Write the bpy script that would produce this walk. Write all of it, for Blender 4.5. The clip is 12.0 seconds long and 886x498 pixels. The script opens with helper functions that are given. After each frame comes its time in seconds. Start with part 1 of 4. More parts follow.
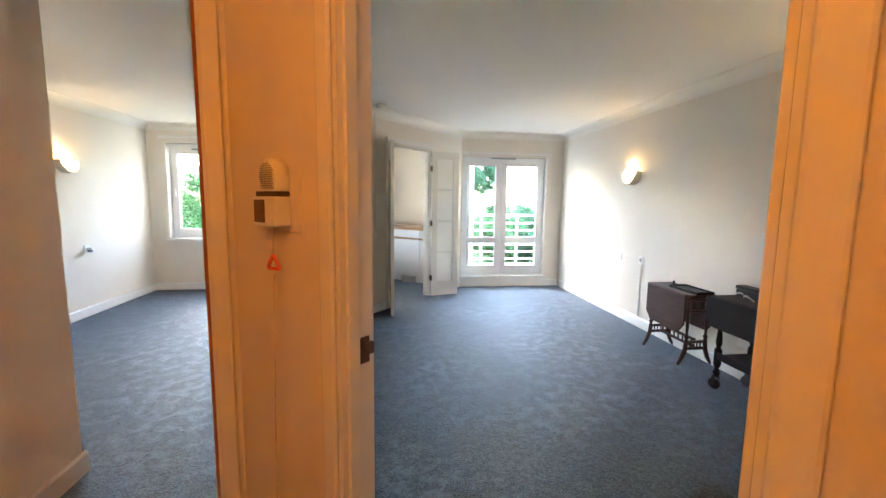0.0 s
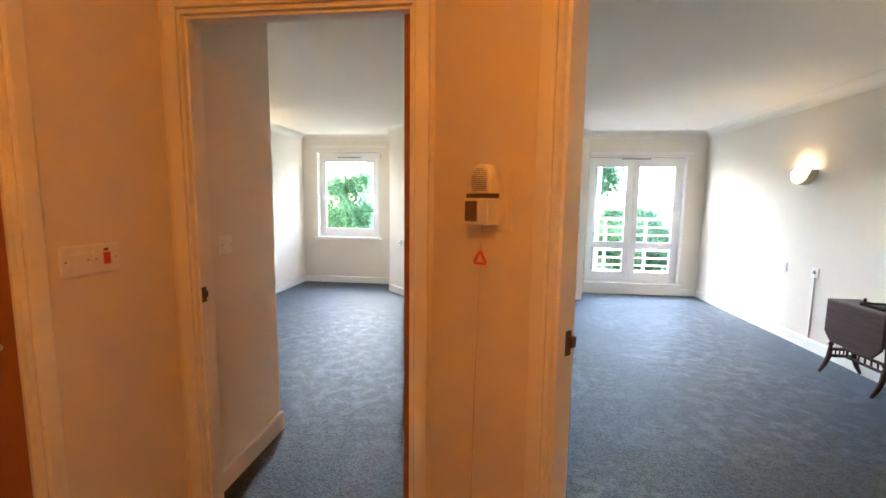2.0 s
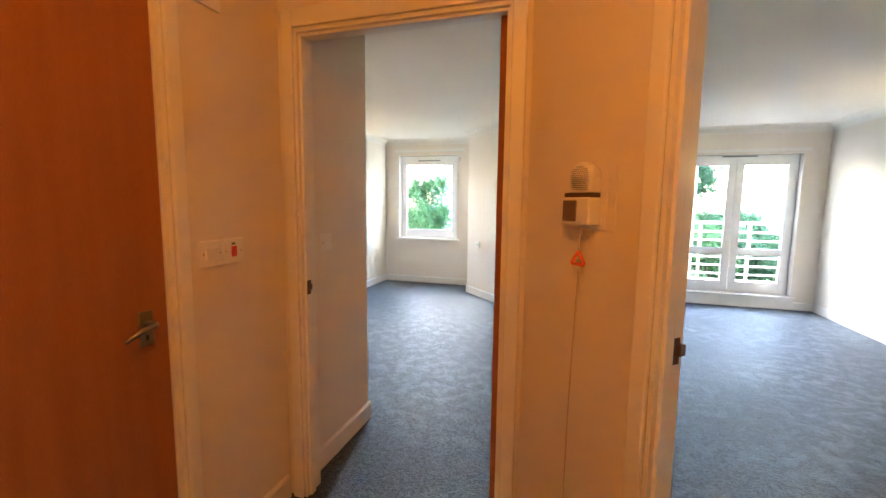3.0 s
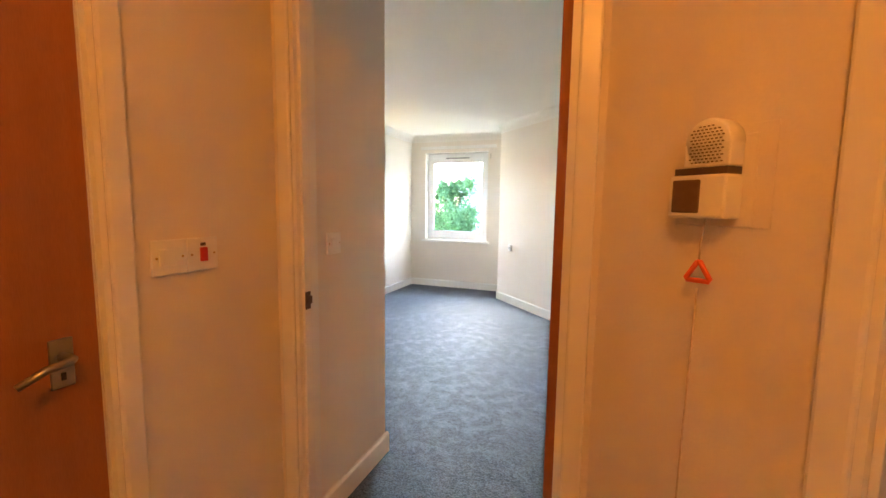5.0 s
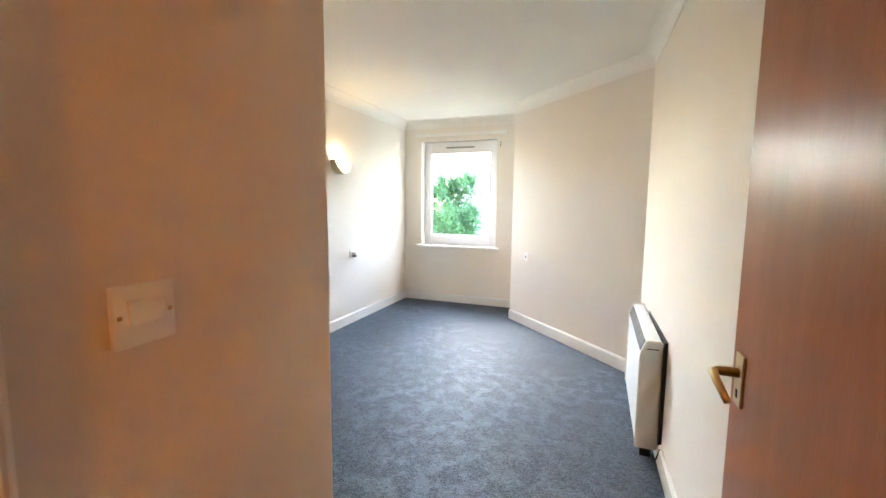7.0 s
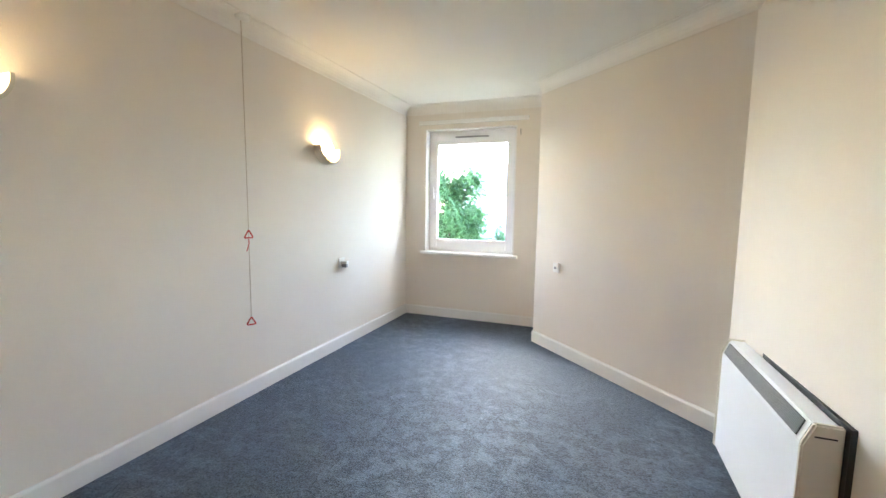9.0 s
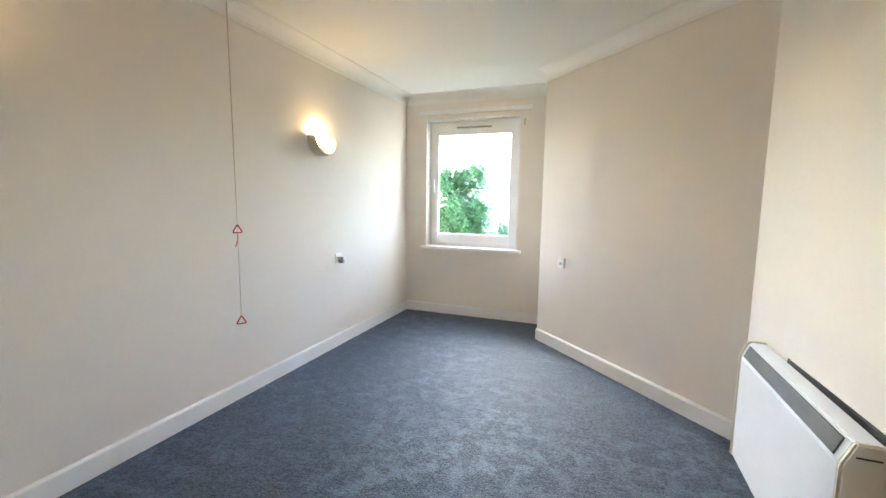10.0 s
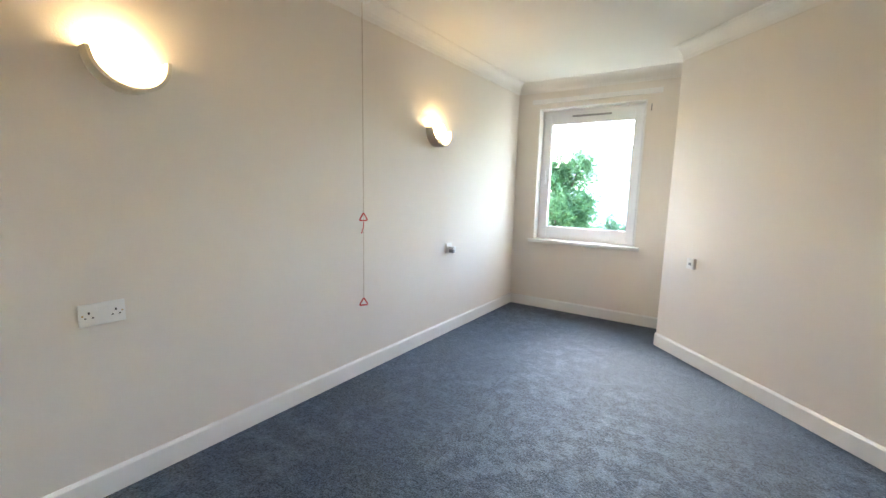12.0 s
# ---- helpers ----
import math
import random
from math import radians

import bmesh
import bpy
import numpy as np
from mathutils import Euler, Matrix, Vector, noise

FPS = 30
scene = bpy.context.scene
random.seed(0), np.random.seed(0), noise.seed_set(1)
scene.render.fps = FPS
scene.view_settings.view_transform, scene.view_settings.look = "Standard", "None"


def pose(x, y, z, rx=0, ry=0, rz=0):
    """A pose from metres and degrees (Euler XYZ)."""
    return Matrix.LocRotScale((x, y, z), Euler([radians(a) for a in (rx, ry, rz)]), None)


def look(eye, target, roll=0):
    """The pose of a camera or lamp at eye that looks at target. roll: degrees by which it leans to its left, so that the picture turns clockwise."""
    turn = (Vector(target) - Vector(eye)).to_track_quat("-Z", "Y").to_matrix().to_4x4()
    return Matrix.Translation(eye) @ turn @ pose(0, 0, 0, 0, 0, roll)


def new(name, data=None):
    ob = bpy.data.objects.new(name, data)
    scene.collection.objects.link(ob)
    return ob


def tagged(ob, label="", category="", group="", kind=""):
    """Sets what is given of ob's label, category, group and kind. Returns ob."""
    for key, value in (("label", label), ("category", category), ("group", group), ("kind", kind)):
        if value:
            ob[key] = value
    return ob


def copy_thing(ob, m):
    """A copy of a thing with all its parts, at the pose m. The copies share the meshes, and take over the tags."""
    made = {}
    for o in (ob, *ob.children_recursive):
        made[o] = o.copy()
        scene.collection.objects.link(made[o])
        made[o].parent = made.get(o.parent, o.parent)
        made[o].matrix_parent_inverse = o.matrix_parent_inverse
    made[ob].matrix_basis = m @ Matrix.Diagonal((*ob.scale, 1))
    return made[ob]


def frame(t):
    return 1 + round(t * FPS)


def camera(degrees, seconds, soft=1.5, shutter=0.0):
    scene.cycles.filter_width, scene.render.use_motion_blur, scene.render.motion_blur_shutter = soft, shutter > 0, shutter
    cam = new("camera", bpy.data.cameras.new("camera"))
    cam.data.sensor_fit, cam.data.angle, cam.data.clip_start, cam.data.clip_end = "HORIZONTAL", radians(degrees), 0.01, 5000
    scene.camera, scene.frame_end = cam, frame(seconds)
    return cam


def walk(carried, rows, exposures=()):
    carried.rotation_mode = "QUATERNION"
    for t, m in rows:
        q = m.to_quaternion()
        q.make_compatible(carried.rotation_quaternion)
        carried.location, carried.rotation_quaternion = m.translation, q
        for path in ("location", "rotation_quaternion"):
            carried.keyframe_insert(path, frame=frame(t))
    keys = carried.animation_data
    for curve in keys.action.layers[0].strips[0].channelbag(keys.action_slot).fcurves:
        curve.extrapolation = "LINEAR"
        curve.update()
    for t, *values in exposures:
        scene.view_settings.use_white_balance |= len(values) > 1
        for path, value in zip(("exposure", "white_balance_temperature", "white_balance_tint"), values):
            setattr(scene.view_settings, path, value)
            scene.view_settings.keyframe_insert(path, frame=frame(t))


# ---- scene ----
cam = camera(93.9, 12.0)
PATH = [
    (0, (0.008, 0.033, 1.346), (0.262, 2.003, 1.11), 0.7),
    (0.5, (-0.071, 0.037, 1.343), (0.175, 2.008, 1.109), 0.7),
    (1, (-0.146, 0.022, 1.343), (0.016, 2.002, 1.11), 0.7),
    (1.5, (-0.214, -0.007, 1.336), (-0.23, 1.98, 1.105), 0.7),
    (2, (-0.265, -0.042, 1.338), (-0.509, 1.93, 1.11), 0.7),
    (2.5, (-0.303, -0.064, 1.334), (-0.749, 1.873, 1.112), 0.7),
    (3, (-0.329, -0.073, 1.328), (-0.916, 1.827, 1.108), 0.7),
    (3.5, (-0.334, -0.065, 1.327), (-1.002, 1.807, 1.107), 0.7),
    (3.7, (-0.339, -0.057, 1.323), (-1.025, 1.809, 1.106), 0.7),
    (5.3, (-0.561, 0.455, 1.286), (-1.27, 2.313, 1.077), 0.8),
    (5.5, (-0.625, 0.559, 1.288), (-1.318, 2.422, 1.069), 0.7),
    (6, (-0.718, 0.793, 1.301), (-1.415, 2.654, 1.081), 0.7),
    (6.5, (-0.805, 1.059, 1.298), (-1.498, 2.923, 1.083), 0.9),
    (7, (-0.889, 1.313, 1.286), (-1.589, 3.174, 1.072), 0.6),
    (8.8, (-1.248, 1.994, 1.242), (-1.93, 3.864, 1.051), 1.0),
    (9, (-1.278, 2.047, 1.248), (-1.971, 3.912, 1.047), 0.9),
    (9.5, (-1.319, 2.124, 1.248), (-2.014, 3.987, 1.032), 1.0),
    (10, (-1.302, 2.188, 1.243), (-2.01, 4.044, 1.012), 0.8),
    (10.5, (-1.316, 2.197, 1.24), (-2.119, 4.012, 0.992), 1.0),
    (11, (-1.344, 2.171, 1.242), (-2.281, 3.919, 0.985), 1.1),
    (11.5, (-1.391, 2.153, 1.235), (-2.434, 3.839, 0.97), 1.3),
    (12, (-1.419, 2.149, 1.238), (-2.529, 3.789, 0.959), 1.4),
]
EXPOSURES = [(0.0, 5.75), (3.5, 5.8), (5.5, 6.0), (7.0, 5.9), (9.0, 5.56), (12.0, 5.48)]
SKY = 0.15
walk(cam, [(t, look(eye, target, roll)) for t, eye, target, roll in PATH], EXPOSURES)

# world: bright overcast sky, weak broad sun behind cloud in front of the windows
world = bpy.data.worlds.new("world")
scene.world = world
world.use_nodes = True
wn = world.node_tree.nodes
sky = wn.new("ShaderNodeTexSky")
sky.sky_type, sky.sun_disc, sky.sun_elevation, sky.sun_rotation = "NISHITA", False, radians(40), radians(326)
sky.air_density, sky.dust_density = 1.0, 1.0
wn["Background"].inputs["Strength"].default_value = SKY
world.node_tree.links.new(sky.outputs[0], wn["Background"].inputs["Color"])
sun = new("sun", bpy.data.lights.new("sun", "SUN"))
sun.data.energy, sun.data.angle, sun.data.color = 0.5, radians(125), (1.0, 0.985, 0.97)
sun.matrix_world = look((0, 0, 20), Vector((0, 0, 20)) - Vector((-0.43, 0.64, 0.64)))


def lamp_point(name, x, y, z, energy, colour, size):
    ob = new(name, bpy.data.lights.new(name, "POINT"))
    ob.data.energy, ob.data.color, ob.data.shadow_soft_size = energy, colour, size
    ob.location = (x, y, z)
    return ob


# ---- materials ----
def material(name, colour, rough=0.6, metal=0.0, second=None, scale=8.0, amount=0.5, bump=0.0, bump_scale=60.0, fine=None, spec=0.5, stretch=(1, 1, 1)):
    m = bpy.data.materials.new(name)
    m.use_nodes = True
    nt = m.node_tree
    b = nt.nodes["Principled BSDF"]
    b.inputs["Roughness"].default_value, b.inputs["Metallic"].default_value = rough, metal
    b.inputs["Specular IOR Level"].default_value = spec
    co = nt.nodes.new("ShaderNodeTexCoord")
    mp = nt.nodes.new("ShaderNodeMapping")
    mp.inputs["Scale"].default_value = stretch
    nt.links.new(co.outputs["Object"], mp.inputs["Vector"])
    second = second or tuple(c * 0.9 for c in colour)
    n1 = nt.nodes.new("ShaderNodeTexNoise")
    n1.inputs["Scale"].default_value, n1.inputs["Detail"].default_value = scale, 5
    nt.links.new(mp.outputs[0], n1.inputs["Vector"])
    r1 = nt.nodes.new("ShaderNodeValToRGB")
    r1.color_ramp.elements[0].position, r1.color_ramp.elements[1].position = 0.5 - amount / 2, 0.5 + amount / 2
    r1.color_ramp.elements[0].color, r1.color_ramp.elements[1].color = (*second, 1), (*colour, 1)
    nt.links.new(n1.outputs["Fac"], r1.inputs["Fac"])
    out = r1.outputs[0]
    n2 = nt.nodes.new("ShaderNodeTexNoise")
    n2.inputs["Scale"].default_value, n2.inputs["Detail"].default_value = bump_scale, 3
    nt.links.new(mp.outputs[0], n2.inputs["Vector"])
    if fine:
        mix = nt.nodes.new("ShaderNodeMixRGB")
        mix.blend_type = "MULTIPLY"
        mix.inputs["Fac"].default_value = 1.0
        r2 = nt.nodes.new("ShaderNodeValToRGB")
        r2.color_ramp.elements[0].position, r2.color_ramp.elements[1].position = 0.35, 0.65
        r2.color_ramp.elements[0].color, r2.color_ramp.elements[1].color = (fine, fine, fine, 1), (1, 1, 1, 1)
        nt.links.new(n2.outputs["Fac"], r2.inputs["Fac"])
        nt.links.new(out, mix.inputs["Color1"])
        nt.links.new(r2.outputs[0], mix.inputs["Color2"])
        out = mix.outputs[0]
    nt.links.new(out, b.inputs["Base Color"])
    if bump:
        bp = nt.nodes.new("ShaderNodeBump")
        bp.inputs["Strength"].default_value, bp.inputs["Distance"].default_value = bump, 0.01
        nt.links.new(n2.outputs["Fac"], bp.inputs["Height"])
        nt.links.new(bp.outputs[0], b.inputs["Normal"])
    return m


def glow(name, colour, strength):
    m = bpy.data.materials.new(name)
    m.use_nodes = True
    b = m.node_tree.nodes["Principled BSDF"]
    b.inputs["Base Color"].default_value = (0.9, 0.87, 0.8, 1)
    b.inputs["Emission Color"].default_value, b.inputs["Emission Strength"].default_value = (*colour, 1), strength
    return m


PAINT = material("cream_wall_paint", (0.825, 0.765, 0.685), 0.7, second=(0.795, 0.735, 0.655), scale=1.3, bump=0.10, bump_scale=140, fine=0.985, spec=0.25)
CEIL = material("ceiling_paint", (0.85, 0.82, 0.77), 0.8, second=(0.82, 0.79, 0.74), scale=1.5, bump=0.2, bump_scale=110)
TRIM = material("white_gloss_woodwork", (0.88, 0.87, 0.84), 0.26, second=(0.86, 0.845, 0.81), scale=4, bump=0.04, bump_scale=90)
UPVC = material("white_upvc", (0.86, 0.87, 0.88), 0.3, second=(0.83, 0.84, 0.85), scale=5)
PLASTIC = material("white_plastic", (0.88, 0.87, 0.84), 0.3, second=(0.86, 0.85, 0.81), scale=12)
ENAMEL = material("white_enamel_metal", (0.82, 0.84, 0.86), 0.35, second=(0.79, 0.81, 0.83), scale=3, bump=0.03, bump_scale=200)
BEIGE = material("cream_enamel_metal", (0.76, 0.72, 0.62), 0.4, second=(0.73, 0.69, 0.59), scale=3)
GRILLE = material("grey_grille", (0.33, 0.34, 0.35), 0.5, second=(0.3, 0.31, 0.32), scale=20)
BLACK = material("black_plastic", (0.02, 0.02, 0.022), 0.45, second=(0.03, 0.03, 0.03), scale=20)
BROWN = material("brown_plastic", (0.09, 0.05, 0.03), 0.5, second=(0.07, 0.04, 0.025), scale=20)
VENEER = material("red_brown_veneer", (0.42, 0.175, 0.085), 0.28, second=(0.34, 0.135, 0.06), scale=2.2, amount=0.6, bump_scale=60, fine=0.9, stretch=(9, 9, 0.7), spec=0.07)
WOOD = material("dark_mahogany", (0.085, 0.036, 0.025), 0.42, second=(0.032, 0.013, 0.009), scale=5, amount=0.7, bump=0.04, bump_scale=70, fine=0.75, stretch=(6, 0.8, 6), spec=0.3)
OAK = material("dark_stained_oak", (0.016, 0.010, 0.009), 0.55, second=(0.013, 0.009, 0.008), scale=5, amount=0.7, bump=0.06, bump_scale=60, fine=0.7, stretch=(6, 0.8, 6), spec=0.15)
BRASS = material("worn_brass", (0.62, 0.43, 0.18), 0.28, 1.0, second=(0.5, 0.33, 0.13), scale=25)
STEEL = material("dull_steel", (0.45, 0.43, 0.40), 0.35, 1.0, second=(0.35, 0.33, 0.3), scale=25)
RED = material("red_plastic", (0.62, 0.035, 0.02), 0.4, second=(0.52, 0.03, 0.02), scale=20)
ORANGE = material("orange_red_plastic", (0.8, 0.12, 0.04), 0.4, second=(0.7, 0.1, 0.03), scale=20)
CORD = material("pull_cord", (0.62, 0.52, 0.42), 0.8, second=(0.5, 0.4, 0.3), scale=80)
LEATHER = material("oxblood_leather", (0.14, 0.013, 0.010), 0.42, second=(0.06, 0.008, 0.006), scale=9, amount=0.7, bump=0.15, bump_scale=160)
PAPER = material("white_paper", (0.8, 0.79, 0.75), 0.8, second=(0.74, 0.73, 0.7), scale=20)
WORKTOP = material("wood_worktop", (0.36, 0.2, 0.09), 0.4, second=(0.28, 0.15, 0.065), scale=6, stretch=(1, 1, 6))
CUPBOARD = material("white_melamine", (0.76, 0.76, 0.75), 0.4, second=(0.73, 0.73, 0.72), scale=4)
PLASTER = material("lamp_plaster", (0.70, 0.64, 0.52), 0.7, second=(0.64, 0.58, 0.46), scale=14, bump=0.05)
CONCRETE = material("pale_paving", (0.48, 0.46, 0.42), 0.85, second=(0.40, 0.38, 0.35), scale=3, bump=0.2, bump_scale=40, fine=0.85)
BRICK = material("buff_brick", (0.42, 0.28, 0.19), 0.85, second=(0.32, 0.2, 0.13), scale=6, bump=0.3, bump_scale=25, fine=0.8)
RENDERED = material("pale_render", (0.68, 0.66, 0.62), 0.85, second=(0.6, 0.58, 0.54), scale=1.2, bump=0.1)
SLATE = material("slate_roof", (0.12, 0.12, 0.13), 0.7, second=(0.08, 0.08, 0.09), scale=4, bump=0.3, bump_scale=20)
GRASS = material("lawn", (0.075, 0.13, 0.03), 0.9, second=(0.05, 0.09, 0.02), scale=2.5, bump=0.5, bump_scale=60, fine=0.7)
BARK = material("bark", (0.12, 0.085, 0.055), 0.9, second=(0.07, 0.05, 0.035), scale=12, bump=0.5, bump_scale=30)


def leaf_material(name, colour, second):
    """Thin leaves: half of the light that falls on one side shows on the other."""
    m = material(name, colour, 0.6, second=second, scale=1.6, amount=0.4)
    t = m.node_tree
    p = t.nodes["Principled BSDF"]
    through_leaf = t.nodes.new("ShaderNodeBsdfTranslucent")
    t.links.new(p.inputs["Base Color"].links[0].from_socket, through_leaf.inputs["Color"])
    mix = t.nodes.new("ShaderNodeMixShader")
    mix.inputs[0].default_value = 0.5
    t.links.new(p.outputs[0], mix.inputs[1])
    t.links.new(through_leaf.outputs[0], mix.inputs[2])
    t.links.new(mix.outputs[0], t.nodes["Material Output"].inputs["Surface"])
    return m


LEAF = leaf_material("green_leaves", (0.11, 0.22, 0.085), (0.05, 0.12, 0.04))
LEAF2 = leaf_material("blue_green_leaves", (0.09, 0.18, 0.09), (0.045, 0.10, 0.045))
RAILWHITE = material("white_painted_rail", (0.78, 0.78, 0.76), 0.4, second=(0.72, 0.72, 0.7), scale=9)
LAMPGLASS = glow("lit_opal_glass", (1.0, 0.72, 0.38), 1.6)
HALLGLASS = glow("lit_hall_shade", (1.0, 0.32, 0.055), 0.25)

# cut-pile carpet: speckled tufts, brushed footmarks in some areas, velvet sheen
CARPET = bpy.data.materials.new("blue_grey_carpet")
CARPET.use_nodes = True
nt = CARPET.node_tree
cb = nt.nodes["Principled BSDF"]
cb.inputs["Specular IOR Level"].default_value, cb.inputs["Specular Tint"].default_value = 0.55, (0.62, 0.8, 1.0, 1)
cb.inputs["Sheen Weight"].default_value, cb.inputs["Sheen Roughness"].default_value, cb.inputs["Sheen Tint"].default_value = 0.2, 0.4, (0.62, 0.78, 1.0, 1)
co = nt.nodes.new("ShaderNodeTexCoord")


def carpet_noise(scale, detail, lo, hi, distortion=0.0):
    n = nt.nodes.new("ShaderNodeTexNoise")
    n.inputs["Scale"].default_value, n.inputs["Detail"].default_value, n.inputs["Distortion"].default_value = scale, detail, distortion
    nt.links.new(co.outputs["Object"], n.inputs["Vector"])
    r = nt.nodes.new("ShaderNodeMapRange")
    r.inputs["From Min"].default_value, r.inputs["From Max"].default_value = lo, hi
    nt.links.new(n.outputs["Fac"], r.inputs["Value"])
    return r.outputs["Result"]


def carpet_math(op, a, c):
    n = nt.nodes.new("ShaderNodeMath")
    n.operation = op
    for k, v in enumerate((a, c)):
        if isinstance(v, (int, float)):
            n.inputs[k].default_value = v
        else:
            nt.links.new(v, n.inputs[k])
    return n.outputs[0]


tufts = carpet_noise(125, 2, 0.38, 0.64)
flecks = carpet_noise(42, 5, 0.36, 0.66)
marks = carpet_math("MULTIPLY", carpet_noise(11.0, 10, 0.46, 0.60, 0.2), carpet_noise(0.9, 3, 0.36, 0.60))
shade = carpet_math("ADD", carpet_math("MULTIPLY", tufts, 0.5), carpet_math("ADD", carpet_math("MULTIPLY", flecks, 0.30), carpet_math("MULTIPLY", marks, 0.23)))
ramp = nt.nodes.new("ShaderNodeValToRGB")
ramp.color_ramp.elements[0].position, ramp.color_ramp.elements[1].position = 0.1, 1.0
ramp.color_ramp.elements[0].color, ramp.color_ramp.elements[1].color = (0.003, 0.005, 0.009, 1), (0.115, 0.153, 0.208, 1)
nt.links.new(shade, ramp.inputs["Fac"])
nt.links.new(ramp.outputs[0], cb.inputs["Base Color"])
# pile lying away from the light is smoother than pile standing up
lay = nt.nodes.new("ShaderNodeMapRange")
lay.inputs["To Min"].default_value, lay.inputs["To Max"].default_value = 0.54, 0.43
nt.links.new(marks, lay.inputs["Value"])
nt.links.new(lay.outputs["Result"], cb.inputs["Roughness"])
bp = nt.nodes.new("ShaderNodeBump")
bp.inputs["Strength"].default_value, bp.inputs["Distance"].default_value = 0.6, 0.006
nt.links.new(shade, bp.inputs["Height"])
nt.links.new(bp.outputs[0], cb.inputs["Normal"])

GLASS = bpy.data.materials.new("window_glass")
GLASS.use_nodes = True
b = GLASS.node_tree.nodes["Principled BSDF"]
b.inputs["Base Color"].default_value = (0.60, 0.63, 0.625, 1)
b.inputs["Transmission Weight"].default_value, b.inputs["Roughness"].default_value, b.inputs["IOR"].default_value = 1.0, 0.0, 1.02
FROST = bpy.data.materials.new("obscured_glass")
FROST.use_nodes = True
b = FROST.node_tree.nodes["Principled BSDF"]
b.inputs["Base Color"].default_value = (0.93, 0.92, 0.88, 1)
b.inputs["Transmission Weight"].default_value, b.inputs["Roughness"].default_value, b.inputs["IOR"].default_value = 0.45, 0.5, 1.3


# ---- mesh helpers ----
def boxes(*dims, bevel=0.0, m=None, bm=None):
    """Boxes (x0, x1, y0, y1, z0, z1) in one bmesh, bevelled, then moved by m."""
    own = bmesh.new()
    for x0, x1, y0, y1, z0, z1 in dims:
        c = Matrix.Translation(((x0 + x1) / 2, (y0 + y1) / 2, (z0 + z1) / 2)) @ Matrix.Diagonal((abs(x1 - x0), abs(y1 - y0), abs(z1 - z0), 1))
        bmesh.ops.create_cube(own, size=1, matrix=c)
    if bevel:
        bmesh.ops.bevel(own, geom=list(own.edges), offset=bevel, segments=2, affect="EDGES", profile=0.5)
    return merged(own, m, bm)


def merged(own, m, bm):
    if m:
        bmesh.ops.transform(own, matrix=m, verts=own.verts)
    if bm is None:
        return own
    me = bpy.data.meshes.new("tmp")
    own.to_mesh(me)
    bm.from_mesh(me)
    own.free()
    bpy.data.meshes.remove(me)
    return bm


def prism(points, z0, z1, bevel=0.0, m=None, bm=None):
    """An outline in x, y raised from z0 to z1."""
    own = bmesh.new()
    f = own.faces.new([own.verts.new((x, y, z0)) for x, y in points])
    top = bmesh.ops.extrude_face_region(own, geom=[f])["geom"]
    for v in top:
        if isinstance(v, bmesh.types.BMVert):
            v.co.z = z1
    bmesh.ops.recalc_face_normals(own, faces=own.faces)
    if bevel:
        bmesh.ops.bevel(own, geom=list(own.edges), offset=bevel, segments=2, affect="EDGES", profile=0.5)
    return merged(own, m, bm)


def lathe(profile, segs=16, m=None, bm=None):
    """A turned shape: (radius, z) pairs from the bottom up, round z."""
    own = bmesh.new()
    rings = []
    for r, z in profile:
        rings.append([own.verts.new((r * math.cos(2 * math.pi * i / segs), r * math.sin(2 * math.pi * i / segs), z)) for i in range(segs)])
    for a, c in zip(rings, rings[1:]):
        for i in range(segs):
            own.faces.new((a[i], a[(i + 1) % segs], c[(i + 1) % segs], c[i]))
    own.faces.new(rings[0][::-1])
    own.faces.new(rings[-1])
    for f in own.faces:
        f.smooth = True
    return merged(own, m, bm)


def tube(points, r, segs=8, m=None, bm=None):
    """A round rod along points; r may be one number or one for each point."""
    own = bmesh.new()
    pts = [Vector(p) for p in points]
    rings = []
    for i, p in enumerate(pts):
        d = (pts[min(i + 1, len(pts) - 1)] - pts[max(i - 1, 0)]).normalized()
        side = d.orthogonal().normalized() if not rings else (last - d * last.dot(d)).normalized()
        last = side
        up = d.cross(side)
        rr = r if isinstance(r, (int, float)) else r[i]
        rings.append([own.verts.new(p + rr * (math.cos(2 * math.pi * k / segs) * side + math.sin(2 * math.pi * k / segs) * up)) for k in range(segs)])
    for a, c in zip(rings, rings[1:]):
        for k in range(segs):
            own.faces.new((a[k], a[(k + 1) % segs], c[(k + 1) % segs], c[k]))
    own.faces.new(rings[0][::-1])
    own.faces.new(rings[-1])
    for f in own.faces:
        f.smooth = True
    return merged(own, m, bm)


def ball(r, scale=(1, 1, 1), m=None, bm=None, sub=16):
    own = bmesh.new()
    bmesh.ops.create_uvsphere(own, u_segments=sub, v_segments=sub // 2, radius=r)
    bmesh.ops.transform(own, matrix=Matrix.Diagonal((*scale, 1)), verts=own.verts)
    for f in own.faces:
        f.smooth = True
    return merged(own, m, bm)


def part(name, bm, mat, parent=None, label=""):
    me = bpy.data.meshes.new(name)
    bm.to_mesh(me)
    bm.free()
    me.materials.append(mat)
    ob = new(name, me)
    if parent:
        ob.parent = parent
    if label:
        tagged(ob, label)
    return ob


def thing(name, m, label, category, group="", kind=""):
    ob = new(name)
    ob.empty_display_size = 0.05
    ob.matrix_basis = m
    return tagged(ob, label, category, group, kind)


def along(p0, p1):
    """The frame of a wall: x runs from p0 to p1, y to its left, z up."""
    return pose(p0[0], p0[1], 0, 0, 0, math.degrees(math.atan2(p1[1] - p0[1], p1[0] - p0[0])))


H = 2.36


